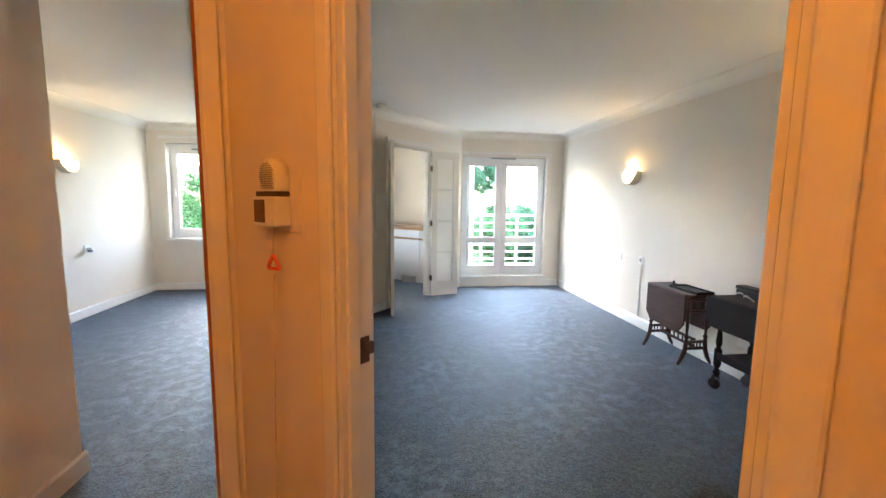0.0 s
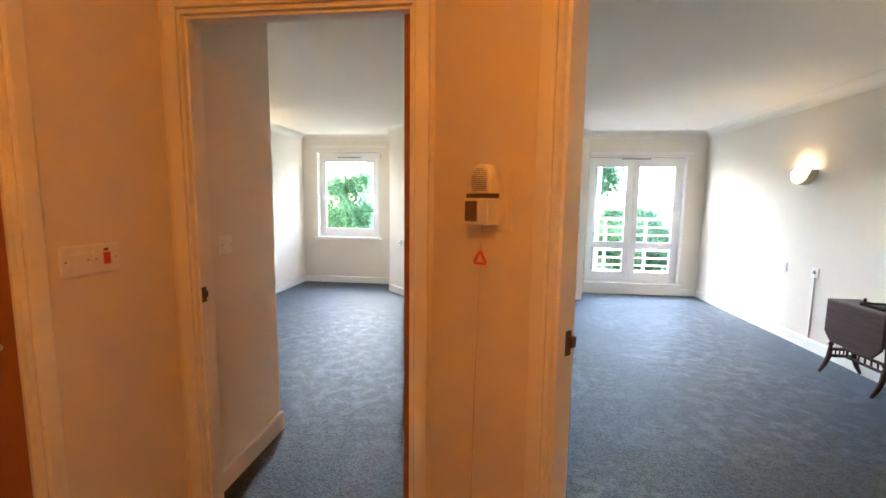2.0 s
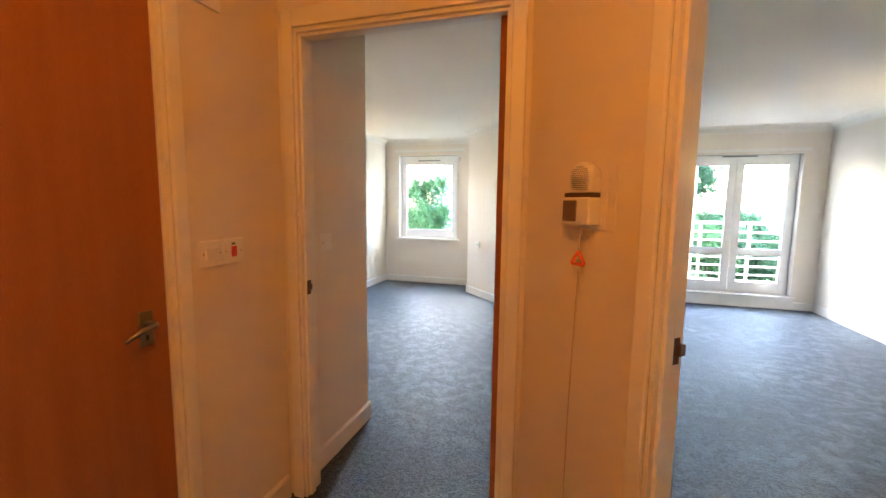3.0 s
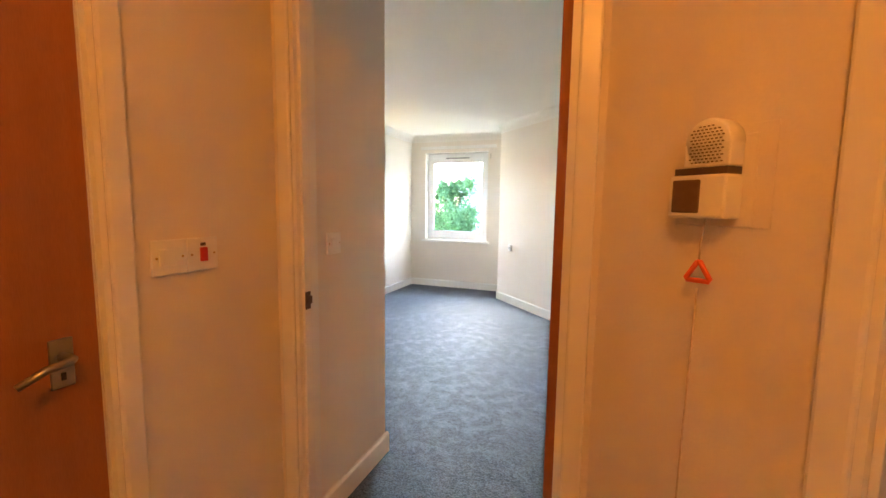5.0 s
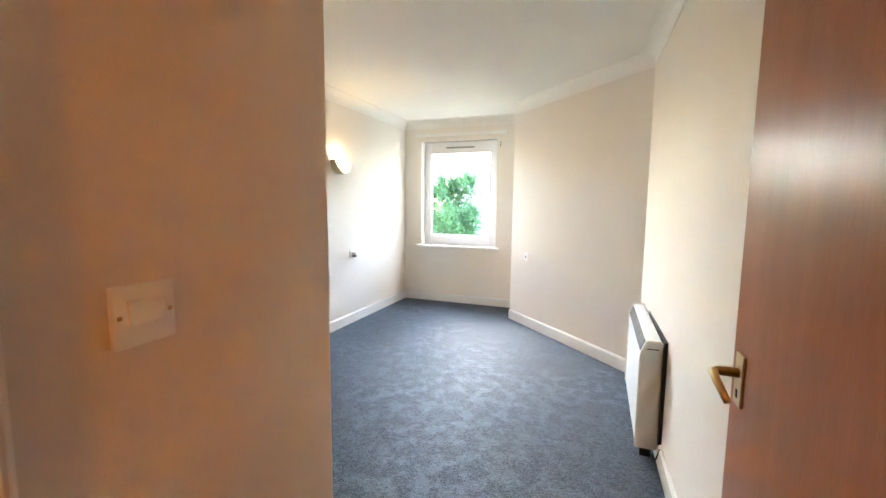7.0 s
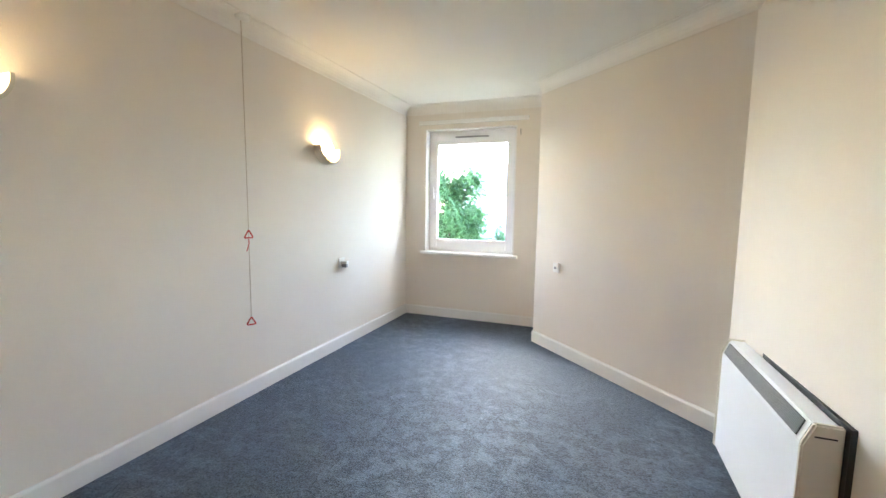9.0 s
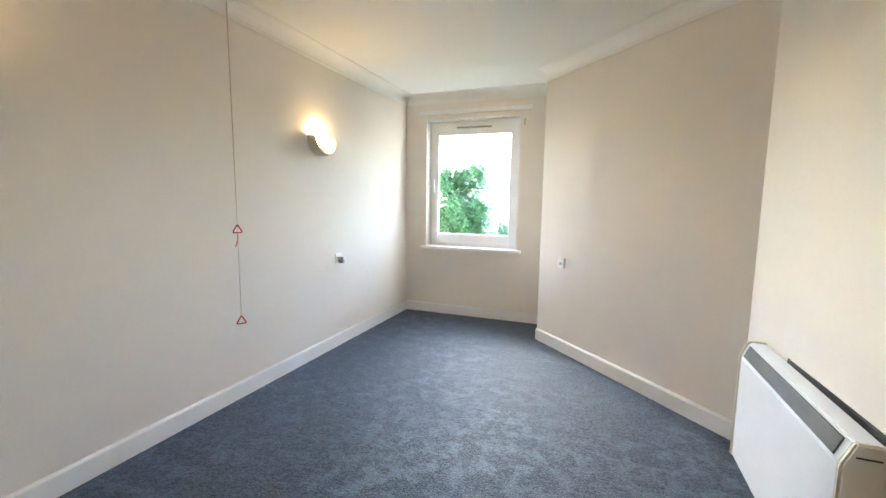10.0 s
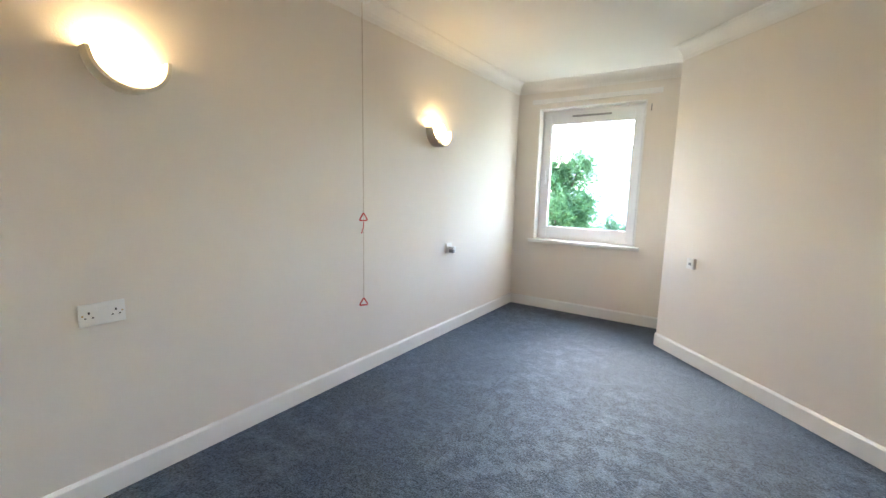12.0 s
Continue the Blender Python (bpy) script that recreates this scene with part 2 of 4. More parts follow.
def wall(name, p0, p1, t, label, openings=(), mat=PAINT, z0=0.0, z1=H + 0.06):
    """A wall whose room face runs from p0 to p1; t is its thickness to the left of that line (negative: to the right)."""
    m, length = along(p0, p1), math.dist(p0, p1)
    dims, x = [], 0.0
    for a, c, lo, hi in openings:
        dims.append((x, a, 0, t, z0, z1))
        if lo > z0:
            dims.append((a, c, 0, t, z0, lo))
        dims.append((a, c, 0, t, hi, z1))
        x = c
    dims.append((x, length, 0, t, z0, z1))
    ob = part(name, boxes(*dims), mat)
    ob.matrix_basis = m
    return tagged(ob, label, "wall", kind="structure")


def skirting(p0, p1, gaps=(), inset=1, h=0.105):
    """Skirting board on the room face from p0 to p1; inset 1: on the right of the line, -1: on the left."""
    m, length = along(p0, p1), math.dist(p0, p1)
    x = 0.0
    for a, c in (*gaps, (length, length)):
        if a - x > 0.02:
            s = -inset
            pts = [(0, 0), (s * 0.016, 0), (s * 0.016, h - 0.012), (s * 0.008, h), (0, h)]
            own = bmesh.new()
            rows = [[own.verts.new((xx, y, z)) for y, z in pts] for xx in (x, a)]
            n = len(pts)
            for i in range(n):
                own.faces.new((rows[0][i], rows[0][(i + 1) % n], rows[1][(i + 1) % n], rows[1][i]))
            own.faces.new(rows[0]), own.faces.new(rows[1])
            bmesh.ops.recalc_face_normals(own, faces=own.faces)
            ob = part("baseboard", own, TRIM)
            ob.matrix_basis = m
            tagged(ob, "white painted wooden skirting board along the wall", "skirting", kind="structure")
        x = c


def coving(p0, p1, inset=1, r=0.095):
    m, length = along(p0, p1), math.dist(p0, p1)
    s = -inset
    own = bmesh.new()
    pts = [(0, H), (0, H - r), (s * 0.004, H - r)]
    for i in range(7):
        a = math.pi / 2 * i / 6
        pts.append((s * (0.004 + (r - 0.008) * (1 - math.cos(a))), H - r + 0.003 + (r - 0.007) * math.sin(a)))
    pts += [(s * r, H - 0.004), (s * r, H)]
    rows = [[own.verts.new((xx, y, z)) for y, z in pts] for xx in (0, length)]
    n = len(pts)
    for i in range(n):
        f = own.faces.new((rows[0][i], rows[0][(i + 1) % n], rows[1][(i + 1) % n], rows[1][i]))
    own.faces.new(rows[0]), own.faces.new(rows[1])
    bmesh.ops.recalc_face_normals(own, faces=own.faces)
    ob = part("trim", own, CEIL)
    ob.matrix_basis = m
    tagged(ob, "pale plaster coving between wall and ceiling", "coving", kind="structure")


# ---- structure: floor, ceilings, walls ----
tagged(part("floor", boxes((-3.50, 2.80, 2.03, 6.335, -0.12, 0.0), (-1.60, 2.80, 0.04, 2.03, -0.12, 0.0), (-1.60, 0.89, -1.30, 0.04, -0.12, 0.0), (-3.50, -1.2, 6.335, 6.45, -0.12, 0.0), (-1.2, 1.0, 6.335, 7.9, -0.12, 0.0)), CARPET),
       "blue-grey cut-pile carpet with footmarks, wall to wall", "carpet", kind="structure")
tagged(part("ceiling", boxes((-3.50, 2.80, 2.02, 6.70, H, H + 0.12), (-1.60, 2.80, 0.04, 2.02, H, H + 0.12), (-1.60, 0.89, -1.30, 0.04, H, H + 0.12), (-1.9, 1.2, 6.70, 8.1, H, H + 0.12)), CEIL),
       "cream painted plaster ceiling", "ceiling", kind="structure")

J, HC = (-1.80, 5.93), (-0.570, 4.660)
wall("wall_bedroom_west", (-3.36, 2.02), (-3.36, 6.41), 0.12, "cream painted bedroom wall with two wall lamps")
wall("wall_bedroom_window", (-3.48, 6.41), (-1.74, 6.41), 0.26, "cream painted bedroom wall with one window", [(0.355, 1.38, 0.735, 2.105)])
wall("wall_bedroom_return", (-1.74, 6.67), J, 0.08, "short cream painted return beside the window recess")
wall("wall_bedroom_diagonal", J, HC, 0.10, "cream painted diagonal bedroom wall")
wall("wall_bedroom_east", (-0.5725, 4.745), (-0.50, 1.412), 0.10, "cream painted bedroom wall behind the heater")
wall("wall_bedroom_south", (-1.60, 2.12), (-3.36, 2.12), 0.10, "cream painted rear bedroom wall")
wall("wall_passage", (-1.48, 1.51), (-1.48, 2.12), 0.12, "cream painted wall inside the bedroom entrance")
wall("wall_bedroom_door", (-1.60, 1.41), (-0.48, 1.41), 0.10, "cream painted wall round the bedroom doorway", [(0.165, 1.064, 0, 2.035)])
wall("wall_hall_west", (-1.50, -1.20), (-1.50, 1.41), 0.10, "cream painted hall wall with switches and a door", [(1.229, 2.104, 0, 2.03)])
DA, DB = (-0.48, 1.41), (0.79, 0.14)
wall("wall_hall_diagonal", DA, DB, 0.10, "cream painted diagonal hall wall with an entry phone", [(0.50, 1.356, 0, 2.035)])
wall("wall_hall_east", (0.79, 0.14), (0.79, -1.20), 0.10, "cream painted hall wall")
wall("wall_hall_south", (-1.60, -1.20), (0.89, -1.20), -0.10, "cream painted rear hall wall")
wall("wall_living_east", (2.69, 6.58), (2.69, 0.0), 0.12, "cream painted living room wall with wall lamps")
wall("wall_living_south", (0.89, 0.14), (2.69, 0.14), -0.10, "cream painted rear living room wall")
KA, KB = (-0.40, 4.667), (1.085, 6.32)
KD = Vector((KB[0] - KA[0], KB[1] - KA[1])).normalized()
KN = Vector((-KD.y, KD.x))
wall("wall_kitchen_door", KA, KB, 0.10, "cream painted wall round the kitchen doorway", [(0.585, 1.445, 0, 2.03)])
wall("wall_living_window", (1.02, 6.32), (2.69, 6.32), 0.26, "cream painted living room wall with a balcony door", [(0.072, 1.415, 0.165, 2.015)])
kb = Vector(KB) + KD * 0.30
k1, k2 = kb + KN * 0.02, kb + KN * 2.2
wall("wall_kitchen_north", k1, k2, -0.12, "cream painted kitchen wall behind the units")
k3 = Vector(KA) + KN * 1.75
wall("wall_kitchen_west", k3 + KD * 0.22, k3 + KD * 2.7, 0.12, "cream painted far kitchen wall", [(0.9, 1.5, 1.1, 1.9)])

skirting((-3.36, 2.12), (-3.36, 6.41))
skirting((-3.344, 6.41), (-1.80, 6.41))
skirting(J, HC)
skirting(HC, (-0.502, 1.51))
skirting((-1.495, 2.12), (-3.344, 2.12))
skirting((-1.48, 1.53), (-1.48, 2.136))
skirting((-1.50, -1.20), (-1.50, 1.39), [(1.18, 2.152)])
skirting(DA, DB, [(0.0, 1.445)])
skirting((2.69, 6.32), (2.69, 0.14))
skirting(KA, KB, [(0.52, 1.51)])
skirting((1.09, 6.32), (2.674, 6.32), [(0.0, 1.36)])
for a, c in (((-3.36, 2.12), (-3.36, 6.41)), ((-3.36, 6.41), (-1.75, 6.41)), (J, HC), (HC, (-0.502, 1.51)), ((-1.48, 2.12), (-3.36, 2.12)), ((-1.48, 1.51), (-1.48, 2.12)),
             ((2.69, 6.32), (2.69, 0.14)), (KA, KB), (KB, (2.69, 6.32))):
    coving(a, c)


# ---- doorways ----
def doorway(name, p0, p1, a, c, top, t, label, back=True):
    """Lining, stop and architraves of a doorway from a to c along the wall p0 to p1; t: the wall's thickness."""
    ob = thing(name, along(p0, p1), label, "door frame", kind="structure")
    w = 0.022
    part("lining", boxes((a, a + w, -0.002, t + 0.002, 0, top + w), (c - w, c, -0.002, t + 0.002, 0, top + w), (a + w, c - w, -0.002, t + 0.002, top, top + w)), TRIM, ob)
    part("door_stop", boxes((a + w, a + w + 0.012, 0.015, 0.05, 0, top), (c - w - 0.012, c - w, 0.015, 0.05, 0, top), (a + w + 0.012, c - w - 0.012, 0.015, 0.05, top - 0.012, top), bevel=0.002), TRIM, ob)
    for y0, y1 in ((-0.019, -0.003),) + (((t + 0.003, t + 0.019),) if back else ()):
        s0, s1 = a + 0.012, c - 0.012
        for x0, x1 in ((s0 - 0.052, s0), (s1, s1 + 0.052)):
            bm = boxes((x0, x1, y0, y1, 0, top + 0.085), bevel=0.007)
            part("architrave", bm, TRIM, ob)
        part("architrave", boxes((s0, s1, y0, y1, top + 0.015, top + 0.083), bevel=0.004), TRIM, ob)
    return ob


d1 = doorway("door_frame_1", (-1.60, 1.41), (-0.48, 1.41), 0.165, 1.064, 2.0, 0.10, "white gloss bedroom door frame with brass strike plate")
part("strike_plate", boxes((0.199, 0.202, 0.016, 0.04, 0.93, 0.99), (0.202, 0.206, 0.028, 0.044, 0.948, 0.974)), BROWN, d1)
d2 = doorway("door_frame_2", DA, DB, 0.50, 1.356, 2.0, 0.10, "white gloss living room door frame with brass strike plate")
part("strike_plate", boxes((0.522, 0.525, 0.058, 0.088, 0.92, 0.99), (0.525, 0.537, 0.074, 0.094, 0.945, 0.975)), BROWN, d2)
d3 = doorway("door_frame_3", (-1.50, -1.20), (-1.50, 1.41), 1.229, 2.104, 2.0, 0.10, "white gloss frame of the closed hall door", back=False)
d4 = doorway("door_frame_4", KA, KB, 0.585, 1.445, 2.0, 0.10, "white gloss frame of the kitchen doorway")


def lever(parent, x, y, s, z=1.0, reach=-1, mat=BRASS):
    """A lever handle on its plate, at the face y of a leaf; s: the side it stands out to; reach: the way the lever points."""
    part("handle_plate", boxes((x - 0.021, x + 0.021, min(y, y + s * 0.006), max(y, y + s * 0.006), z - 0.052, z + 0.052), bevel=0.002), mat, parent)
    part("handle", tube([(x, y, z + 0.014), (x, y + s * 0.042, z + 0.014), (x + reach * 0.012, y + s * 0.052, z + 0.014), (x + reach * 0.05, y + s * 0.054, z + 0.010), (x + reach * 0.092, y + s * 0.047, z - 0.010)],
                        [0.010, 0.009, 0.009, 0.008, 0.007], 10), mat, parent)
    part("keyhole", boxes((x - 0.004, x + 0.004, min(y + s * 0.006, y + s * 0.0075), max(y + s * 0.006, y + s * 0.0075), z - 0.036, z - 0.02)), BLACK, parent)


door = thing("bedroom_door", pose(-0.561, 1.516, 0.006, 0, 0, 90.9), "flush red-brown veneered door standing open into the bedroom", "door")
part("leaf", boxes((-0.05, 0.80, -0.002, 0.038, 0.004, 1.985), bevel=0.002), VENEER, door)
lever(door, 0.745, 0.038, 1, z=0.94)
lever(door, 0.745, -0.002, -1, z=0.94)
door = thing("hall_door", pose(-1.515, 0.872, 0.006, 0, 0, -90), "closed flush door of warm red-brown veneer", "door")
part("leaf", boxes((-0.008, 0.812, -0.038, 0.0, 0.004, 1.985), bevel=0.002), VENEER, door)
lever(door, 0.07, 0.0, 1, z=0.945, reach=1, mat=STEEL)

# warm hall ceiling lamp
hall_lamp = thing("hall_ceiling_lamp", pose(-0.46, -0.08, H), "round opal glass ceiling lamp glowing warm orange", "ceiling lamp")
part("base", lathe([(0.09, -0.025), (0.1, -0.02), (0.1, 0.0)], 24), PLASTIC, hall_lamp)
part("shade", lathe([(0.02, -0.10), (0.09, -0.085), (0.13, -0.055), (0.14, -0.03), (0.10, -0.026)], 24), HALLGLASS, hall_lamp)
lamp_point("hall_bulb", -0.46, -0.08, H - 0.135, 0.38, (1.0, 0.335, 0.042), 0.06)
WORNBROWN = material("worn_brown_plastic", (0.17, 0.10, 0.065), 0.5, second=(0.12, 0.07, 0.045), scale=60, amount=0.6)
DIMMARK = material("faded_print", (0.16, 0.10, 0.07), 0.6, second=(0.13, 0.08, 0.05), scale=30)


# ---- windows ----
def sash(parent, name, x0, x1, y, z0, z1, panes, wide=0.075, deep=0.06):
    """A framed sash with its panes (z-ranges) in the plane y."""
    bars = [(x0, x0 + wide, y, y + deep, z0, z1), (x1 - wide, x1, y, y + deep, z0, z1), (x0 + wide, x1 - wide, y, y + deep, z0, panes[0][0]), (x0 + wide, x1 - wide, y, y + deep, panes[-1][1], z1)]
    for a, c in zip(panes, panes[1:]):
        bars.append((x0 + wide, x1 - wide, y, y + deep, a[1], c[0]))
    ob = part(name, boxes(*bars, bevel=0.004), UPVC, parent)
    for a, c in panes:
        own = boxes((x0 + wide - 0.004, x1 - wide + 0.004, y + 0.028, y + 0.034, a - 0.004, c + 0.004))
        g = part("pane", own, GLASS, ob)
        g.visible_shadow = False
        part("gasket", boxes((x0 + wide, x0 + wide + 0.005, y + 0.01, y + 0.028, a, c), (x1 - wide - 0.005, x1 - wide, y + 0.01, y + 0.028, a, c), (x0 + wide, x1 - wide, y + 0.01, y + 0.028, a, a + 0.005), (x0 + wide, x1 - wide, y + 0.01, y + 0.028, c - 0.005, c)), GRILLE, ob)
    return ob


w1 = thing("window_1", pose(0, 6.41, 0), "white plastic tilt window with a wooden sill board", "window", kind="structure")
X0, X1, Z0, Z1 = -3.125, -2.10, 0.735, 2.105
part("window_frame", boxes((X0, X0 + 0.045, 0.10, 0.17, Z0, Z1), (X1 - 0.045, X1, 0.10, 0.17, Z0, Z1), (X0 + 0.045, X1 - 0.045, 0.10, 0.17, Z0, Z0 + 0.05), (X0 + 0.045, X1 - 0.045, 0.10, 0.17, Z1 - 0.05, Z1), bevel=0.004), UPVC, w1)
s1 = sash(w1, "sash", X0 + 0.035, X1 - 0.035, 0.085, Z0 + 0.04, Z1 - 0.04, [(0.885, 1.95)], wide=0.075)
part("handle", boxes((-3.063, -3.039, 0.073, 0.085, 1.33, 1.41), (-3.061, -3.043, 0.045, 0.062, 1.34, 1.47), (-3.059, -3.045, 0.06, 0.075, 1.36, 1.38), bevel=0.003), UPVC, s1)
part("trickle_vent", boxes((-2.80, -2.42, 0.067, 0.084, 2.012, 2.03), bevel=0.004), GRILLE, s1)
part("window_sill", boxes((X0 - 0.04, X1 + 0.04, -0.045, 0.0, 0.715, 0.748), (X0 + 0.003, X1 - 0.003, 0.0, 0.10, 0.738, 0.748), bevel=0.004), TRIM, w1)
part("reveal_lining", boxes((X0, X0 + 0.012, -0.006, 0.10, 0.749, Z1), (X1 - 0.012, X1, -0.006, 0.10, 0.749, Z1), (X0 + 0.012, X1 - 0.012, -0.006, 0.10, Z1 - 0.012, Z1), bevel=0.002), TRIM, w1)
tagged(part("curtain_batten", boxes((-3.20, -1.98, 6.388, 6.41, 2.15, 2.195), bevel=0.004), TRIM), "white painted curtain batten above the bedroom window", "batten", kind="structure")
tagged(part("curtain_hook", tube([(-2.06, 6.41, 2.06), (-2.06, 6.395, 2.06), (-2.06, 6.39, 2.0)], 0.003), BLACK), "small dark metal hook beside the window", "hook")

w2 = thing("door_2", pose(0, 6.32, 0), "white plastic glazed double balcony doors, closed", "balcony door", kind="structure")
A0, A1, B0, B1 = 1.092, 2.435, 0.165, 2.015
part("door_frame", boxes((A0, A0 + 0.05, 0.09, 0.16, B0, B1), (A1 - 0.05, A1, 0.09, 0.16, B0, B1), (A0 + 0.05, A1 - 0.05, 0.09, 0.16, B0, B0 + 0.05), (A0 + 0.05, A1 - 0.05, 0.09, 0.16, B1 - 0.05, B1), bevel=0.004), UPVC, w2)
for x0, x1, hx in ((A0 + 0.02, 1.733, 0), (1.737, A1 - 0.035, 1.775)):
    leaf = sash(w2, "leaf", x0, x1, 0.075, B0 + 0.04, B1 - 0.04, [(0.315, 0.685), (0.77, 1.875)], wide=0.086)
    if hx:
        part("handle", boxes((hx - 0.012, hx + 0.012, 0.063, 0.075, 0.98, 1.16), (hx - 0.008, hx + 0.1, 0.03, 0.045, 1.06, 1.08), (hx - 0.007, hx + 0.007, 0.04, 0.065, 1.06, 1.08), bevel=0.003), UPVC, leaf)
part("trickle_vent", boxes((1.56, 1.96, 0.067, 0.082, 1.98, 1.998), bevel=0.004), GRILLE, w2)
part("threshold_board", boxes((1.09, 2.46, -0.02, 0.0, 0.0, 0.145), (1.09, 2.47, -0.04, 0.09, 0.146, 0.168), bevel=0.004), TRIM, w2)
part("reveal_lining", boxes((A0, A0 + 0.012, -0.006, 0.09, 0.17, B1), (A1 - 0.012, A1, -0.006, 0.09, 0.17, B1), (A0 + 0.012, A1 - 0.012, -0.006, 0.09, B1 - 0.012, B1), bevel=0.002), TRIM, w2)
tagged(part("curtain_batten", boxes((1.09, 2.50, 6.298, 6.32, 2.03, 2.075), bevel=0.004), TRIM), "white painted curtain batten above the balcony door", "batten", kind="structure")


# kitchen: pair of narrow glazed doors, units
def glazed_leaf(m):
    ob = thing("kitchen_door", m, "narrow white four-pane glazed kitchen door standing open", "door", group="pair of kitchen doors")
    w = 0.40
    zs = [(0.20, 0.60), (0.63, 1.03), (1.06, 1.46), (1.49, 1.89)]
    dims = [(0, 0.085, -0.019, 0.019, 0.005, 1.985), (w - 0.085, w, -0.019, 0.019, 0.005, 1.985), (0.085, w - 0.085, -0.019, 0.019, 0.005, 0.20), (0.085, w - 0.085, -0.019, 0.019, 1.89, 1.985)]
    dims += [(0.085, w - 0.085, -0.015, 0.015, a[1], c[0]) for a, c in zip(zs, zs[1:])]
    part("leaf_frame", boxes(*dims, bevel=0.003), TRIM, ob)
    for a, c in zs:
        part("pane", boxes((0.082, w - 0.082, -0.003, 0.003, a - 0.003, c + 0.003)), FROST, ob)
    for z in (0.22, 0.98, 1.72):
        part("hinge", boxes((-0.008, 0.012, -0.026, 0.026, z, z + 0.075), bevel=0.002), BLACK, ob)
    return ob


ang = math.degrees(math.atan2(KD.y, KD.x))
hl = Vector(KA) + KD * 0.612 - KN * 0.03
hr = Vector(KA) + KD * 1.413 - KN * 0.03
glazed_leaf(pose(hl.x, hl.y, 0.006, 0, 0, math.degrees(math.atan2(4.80 - hl.y, 0.035 - hl.x))))
glazed_leaf(pose(hr.x, hr.y, 0.006, 0, 0, math.degrees(math.atan2(5.80 - hr.y, 0.995 - hr.x))))

kf = kb - KD * 0.52
units = Matrix.Translation((kf.x, kf.y, 0)) @ pose(0, 0, 0, 0, 0, ang + 90)
# local x runs along the north wall, local y points away from it
for i, x in enumerate((0.05, 0.62, 1.19)):
    c = thing("base_cabinet", units @ pose(x, -0.50, 0), "white kitchen base unit with a drawer and a wood grip strip", "cabinet", group="kitchen base units")
    part("body", boxes((0, 0.565, 0, 0.48, 0.13, 0.86)), CUPBOARD, c)
    part("plinth", boxes((0.0, 0.565, 0, 0.44, 0.0, 0.13)), CUPBOARD, c)
    part("drawer_front", boxes((0.005, 0.56, 0.48, 0.498, 0.735, 0.855), bevel=0.003), CUPBOARD, c)
    d = part("door", boxes((0.005, 0.56, 0.48, 0.498, 0.14, 0.70), bevel=0.003), CUPBOARD, c)
    part("grip_strip", boxes((0.005, 0.56, 0.478, 0.505, 0.702, 0.733), bevel=0.003), WORKTOP, c)
top = thing("kitchen_worktop", units, "wood-edged kitchen worktop on white units", "worktop")
part("slab", boxes((0.02, 1.8, -0.5, 0.03, 0.86, 0.90), bevel=0.006), WORKTOP, top)
k = thing("wall_switch", units @ pose(0.62, -0.508, 1.15), "white plastic socket on the kitchen wall", "socket")
part("plate", boxes((-0.043, 0.043, 0, 0.01, -0.043, 0.043), bevel=0.003), PLASTIC, k)
k = thing("kitchen_wall_box", units @ pose(0.42, -0.508, 1.62), "slim white heater box on the kitchen wall", "wall heater")
part("body", boxes((-0.06, 0.06, 0, 0.10, 0.0, 0.24), bevel=0.012), PLASTIC, k)
part("side_vent", boxes((-0.066, -0.06, 0.02, 0.08, 0.03, 0.21), bevel=0.002), GRILLE, k)

# ---- wall lamps ----
def wall_lamp(m):
    """A half-round plaster wall lamp; the wall is the plane y = 0, the room lies at y > 0."""
    ob = thing("wall_lamp", m, "half-round plaster wall lamp, lit warm", "wall lamp", group="wall lamps")
    own = bmesh.new()
    n, r0, r1, d = 20, 0.137, 0.123, 0.085
    rows = []
    for i in range(n + 1):
        a = math.pi + math.pi * i / n
        c, s = math.cos(a), math.sin(a)
        dd = d * (0.72 + 0.28 * abs(s))
        rows.append([own.verts.new(p) for p in ((r0 * c, 0.0, r0 * s), (r0 * c, dd, r0 * s), (r1 * c, dd, r1 * s), (r1 * c, 0.0, r1 * s))])
    for a, c in zip(rows, rows[1:]):
        for k in range(4):
            own.faces.new((a[k], a[(k + 1) % 4], c[(k + 1) % 4], c[k]))
    own.faces.new(rows[0]), own.faces.new(rows[-1][::-1])
    bmesh.ops.recalc_face_normals(own, faces=own.faces)
    part("bowl", own, PLASTER, ob)
    part("back_plate", boxes((-0.06, 0.06, 0.0, 0.008, -0.09, 0.04), bevel=0.002), PLASTER, ob)
    part("bulb_holder", lathe([(0.016, 0.0), (0.018, 0.025), (0.014, 0.045)], 14, m=pose(0, 0.0, -0.05, -90, 0, 0)), PLASTIC, ob)
    part("bulb", ball(0.045, (1.45, 0.65, 1.3), m=pose(0.03, 0.055, -0.018, 0, 25, 0)), LAMPGLASS, ob, "glowing opal glass bulb")
    return ob


wl = wall_lamp(pose(-3.36, 2.83, 1.712, 0, 0, -90))
copy_thing(wl, pose(-3.36, 4.88, 1.712, 0, 0, -90))
copy_thing(wl, pose(2.69, 4.37, 1.675, 0, 0, 90))
copy_thing(wl, pose(2.69, 1.95, 1.675, 0, 0, 90))


# ---- switches, sockets, cords ----
def plate(name, m, w, label, category, extras, h=0.086, d=0.009):
    ob = thing(name, m, label, category)
    part("plate", boxes((-w / 2, w / 2, 0, d, -h / 2, h / 2), bevel=0.003), PLASTIC, ob)
    for pname, dims, mat in extras:
        part(pname, boxes(*dims, bevel=0.0015), mat, ob)
    return ob


def screws(w, y=0.0095):
    return [("screw", ((x - 0.003, x + 0.003, y - 0.001, y + 0.001, -0.003, 0.003),), BRASS) for x in (-w, w)]


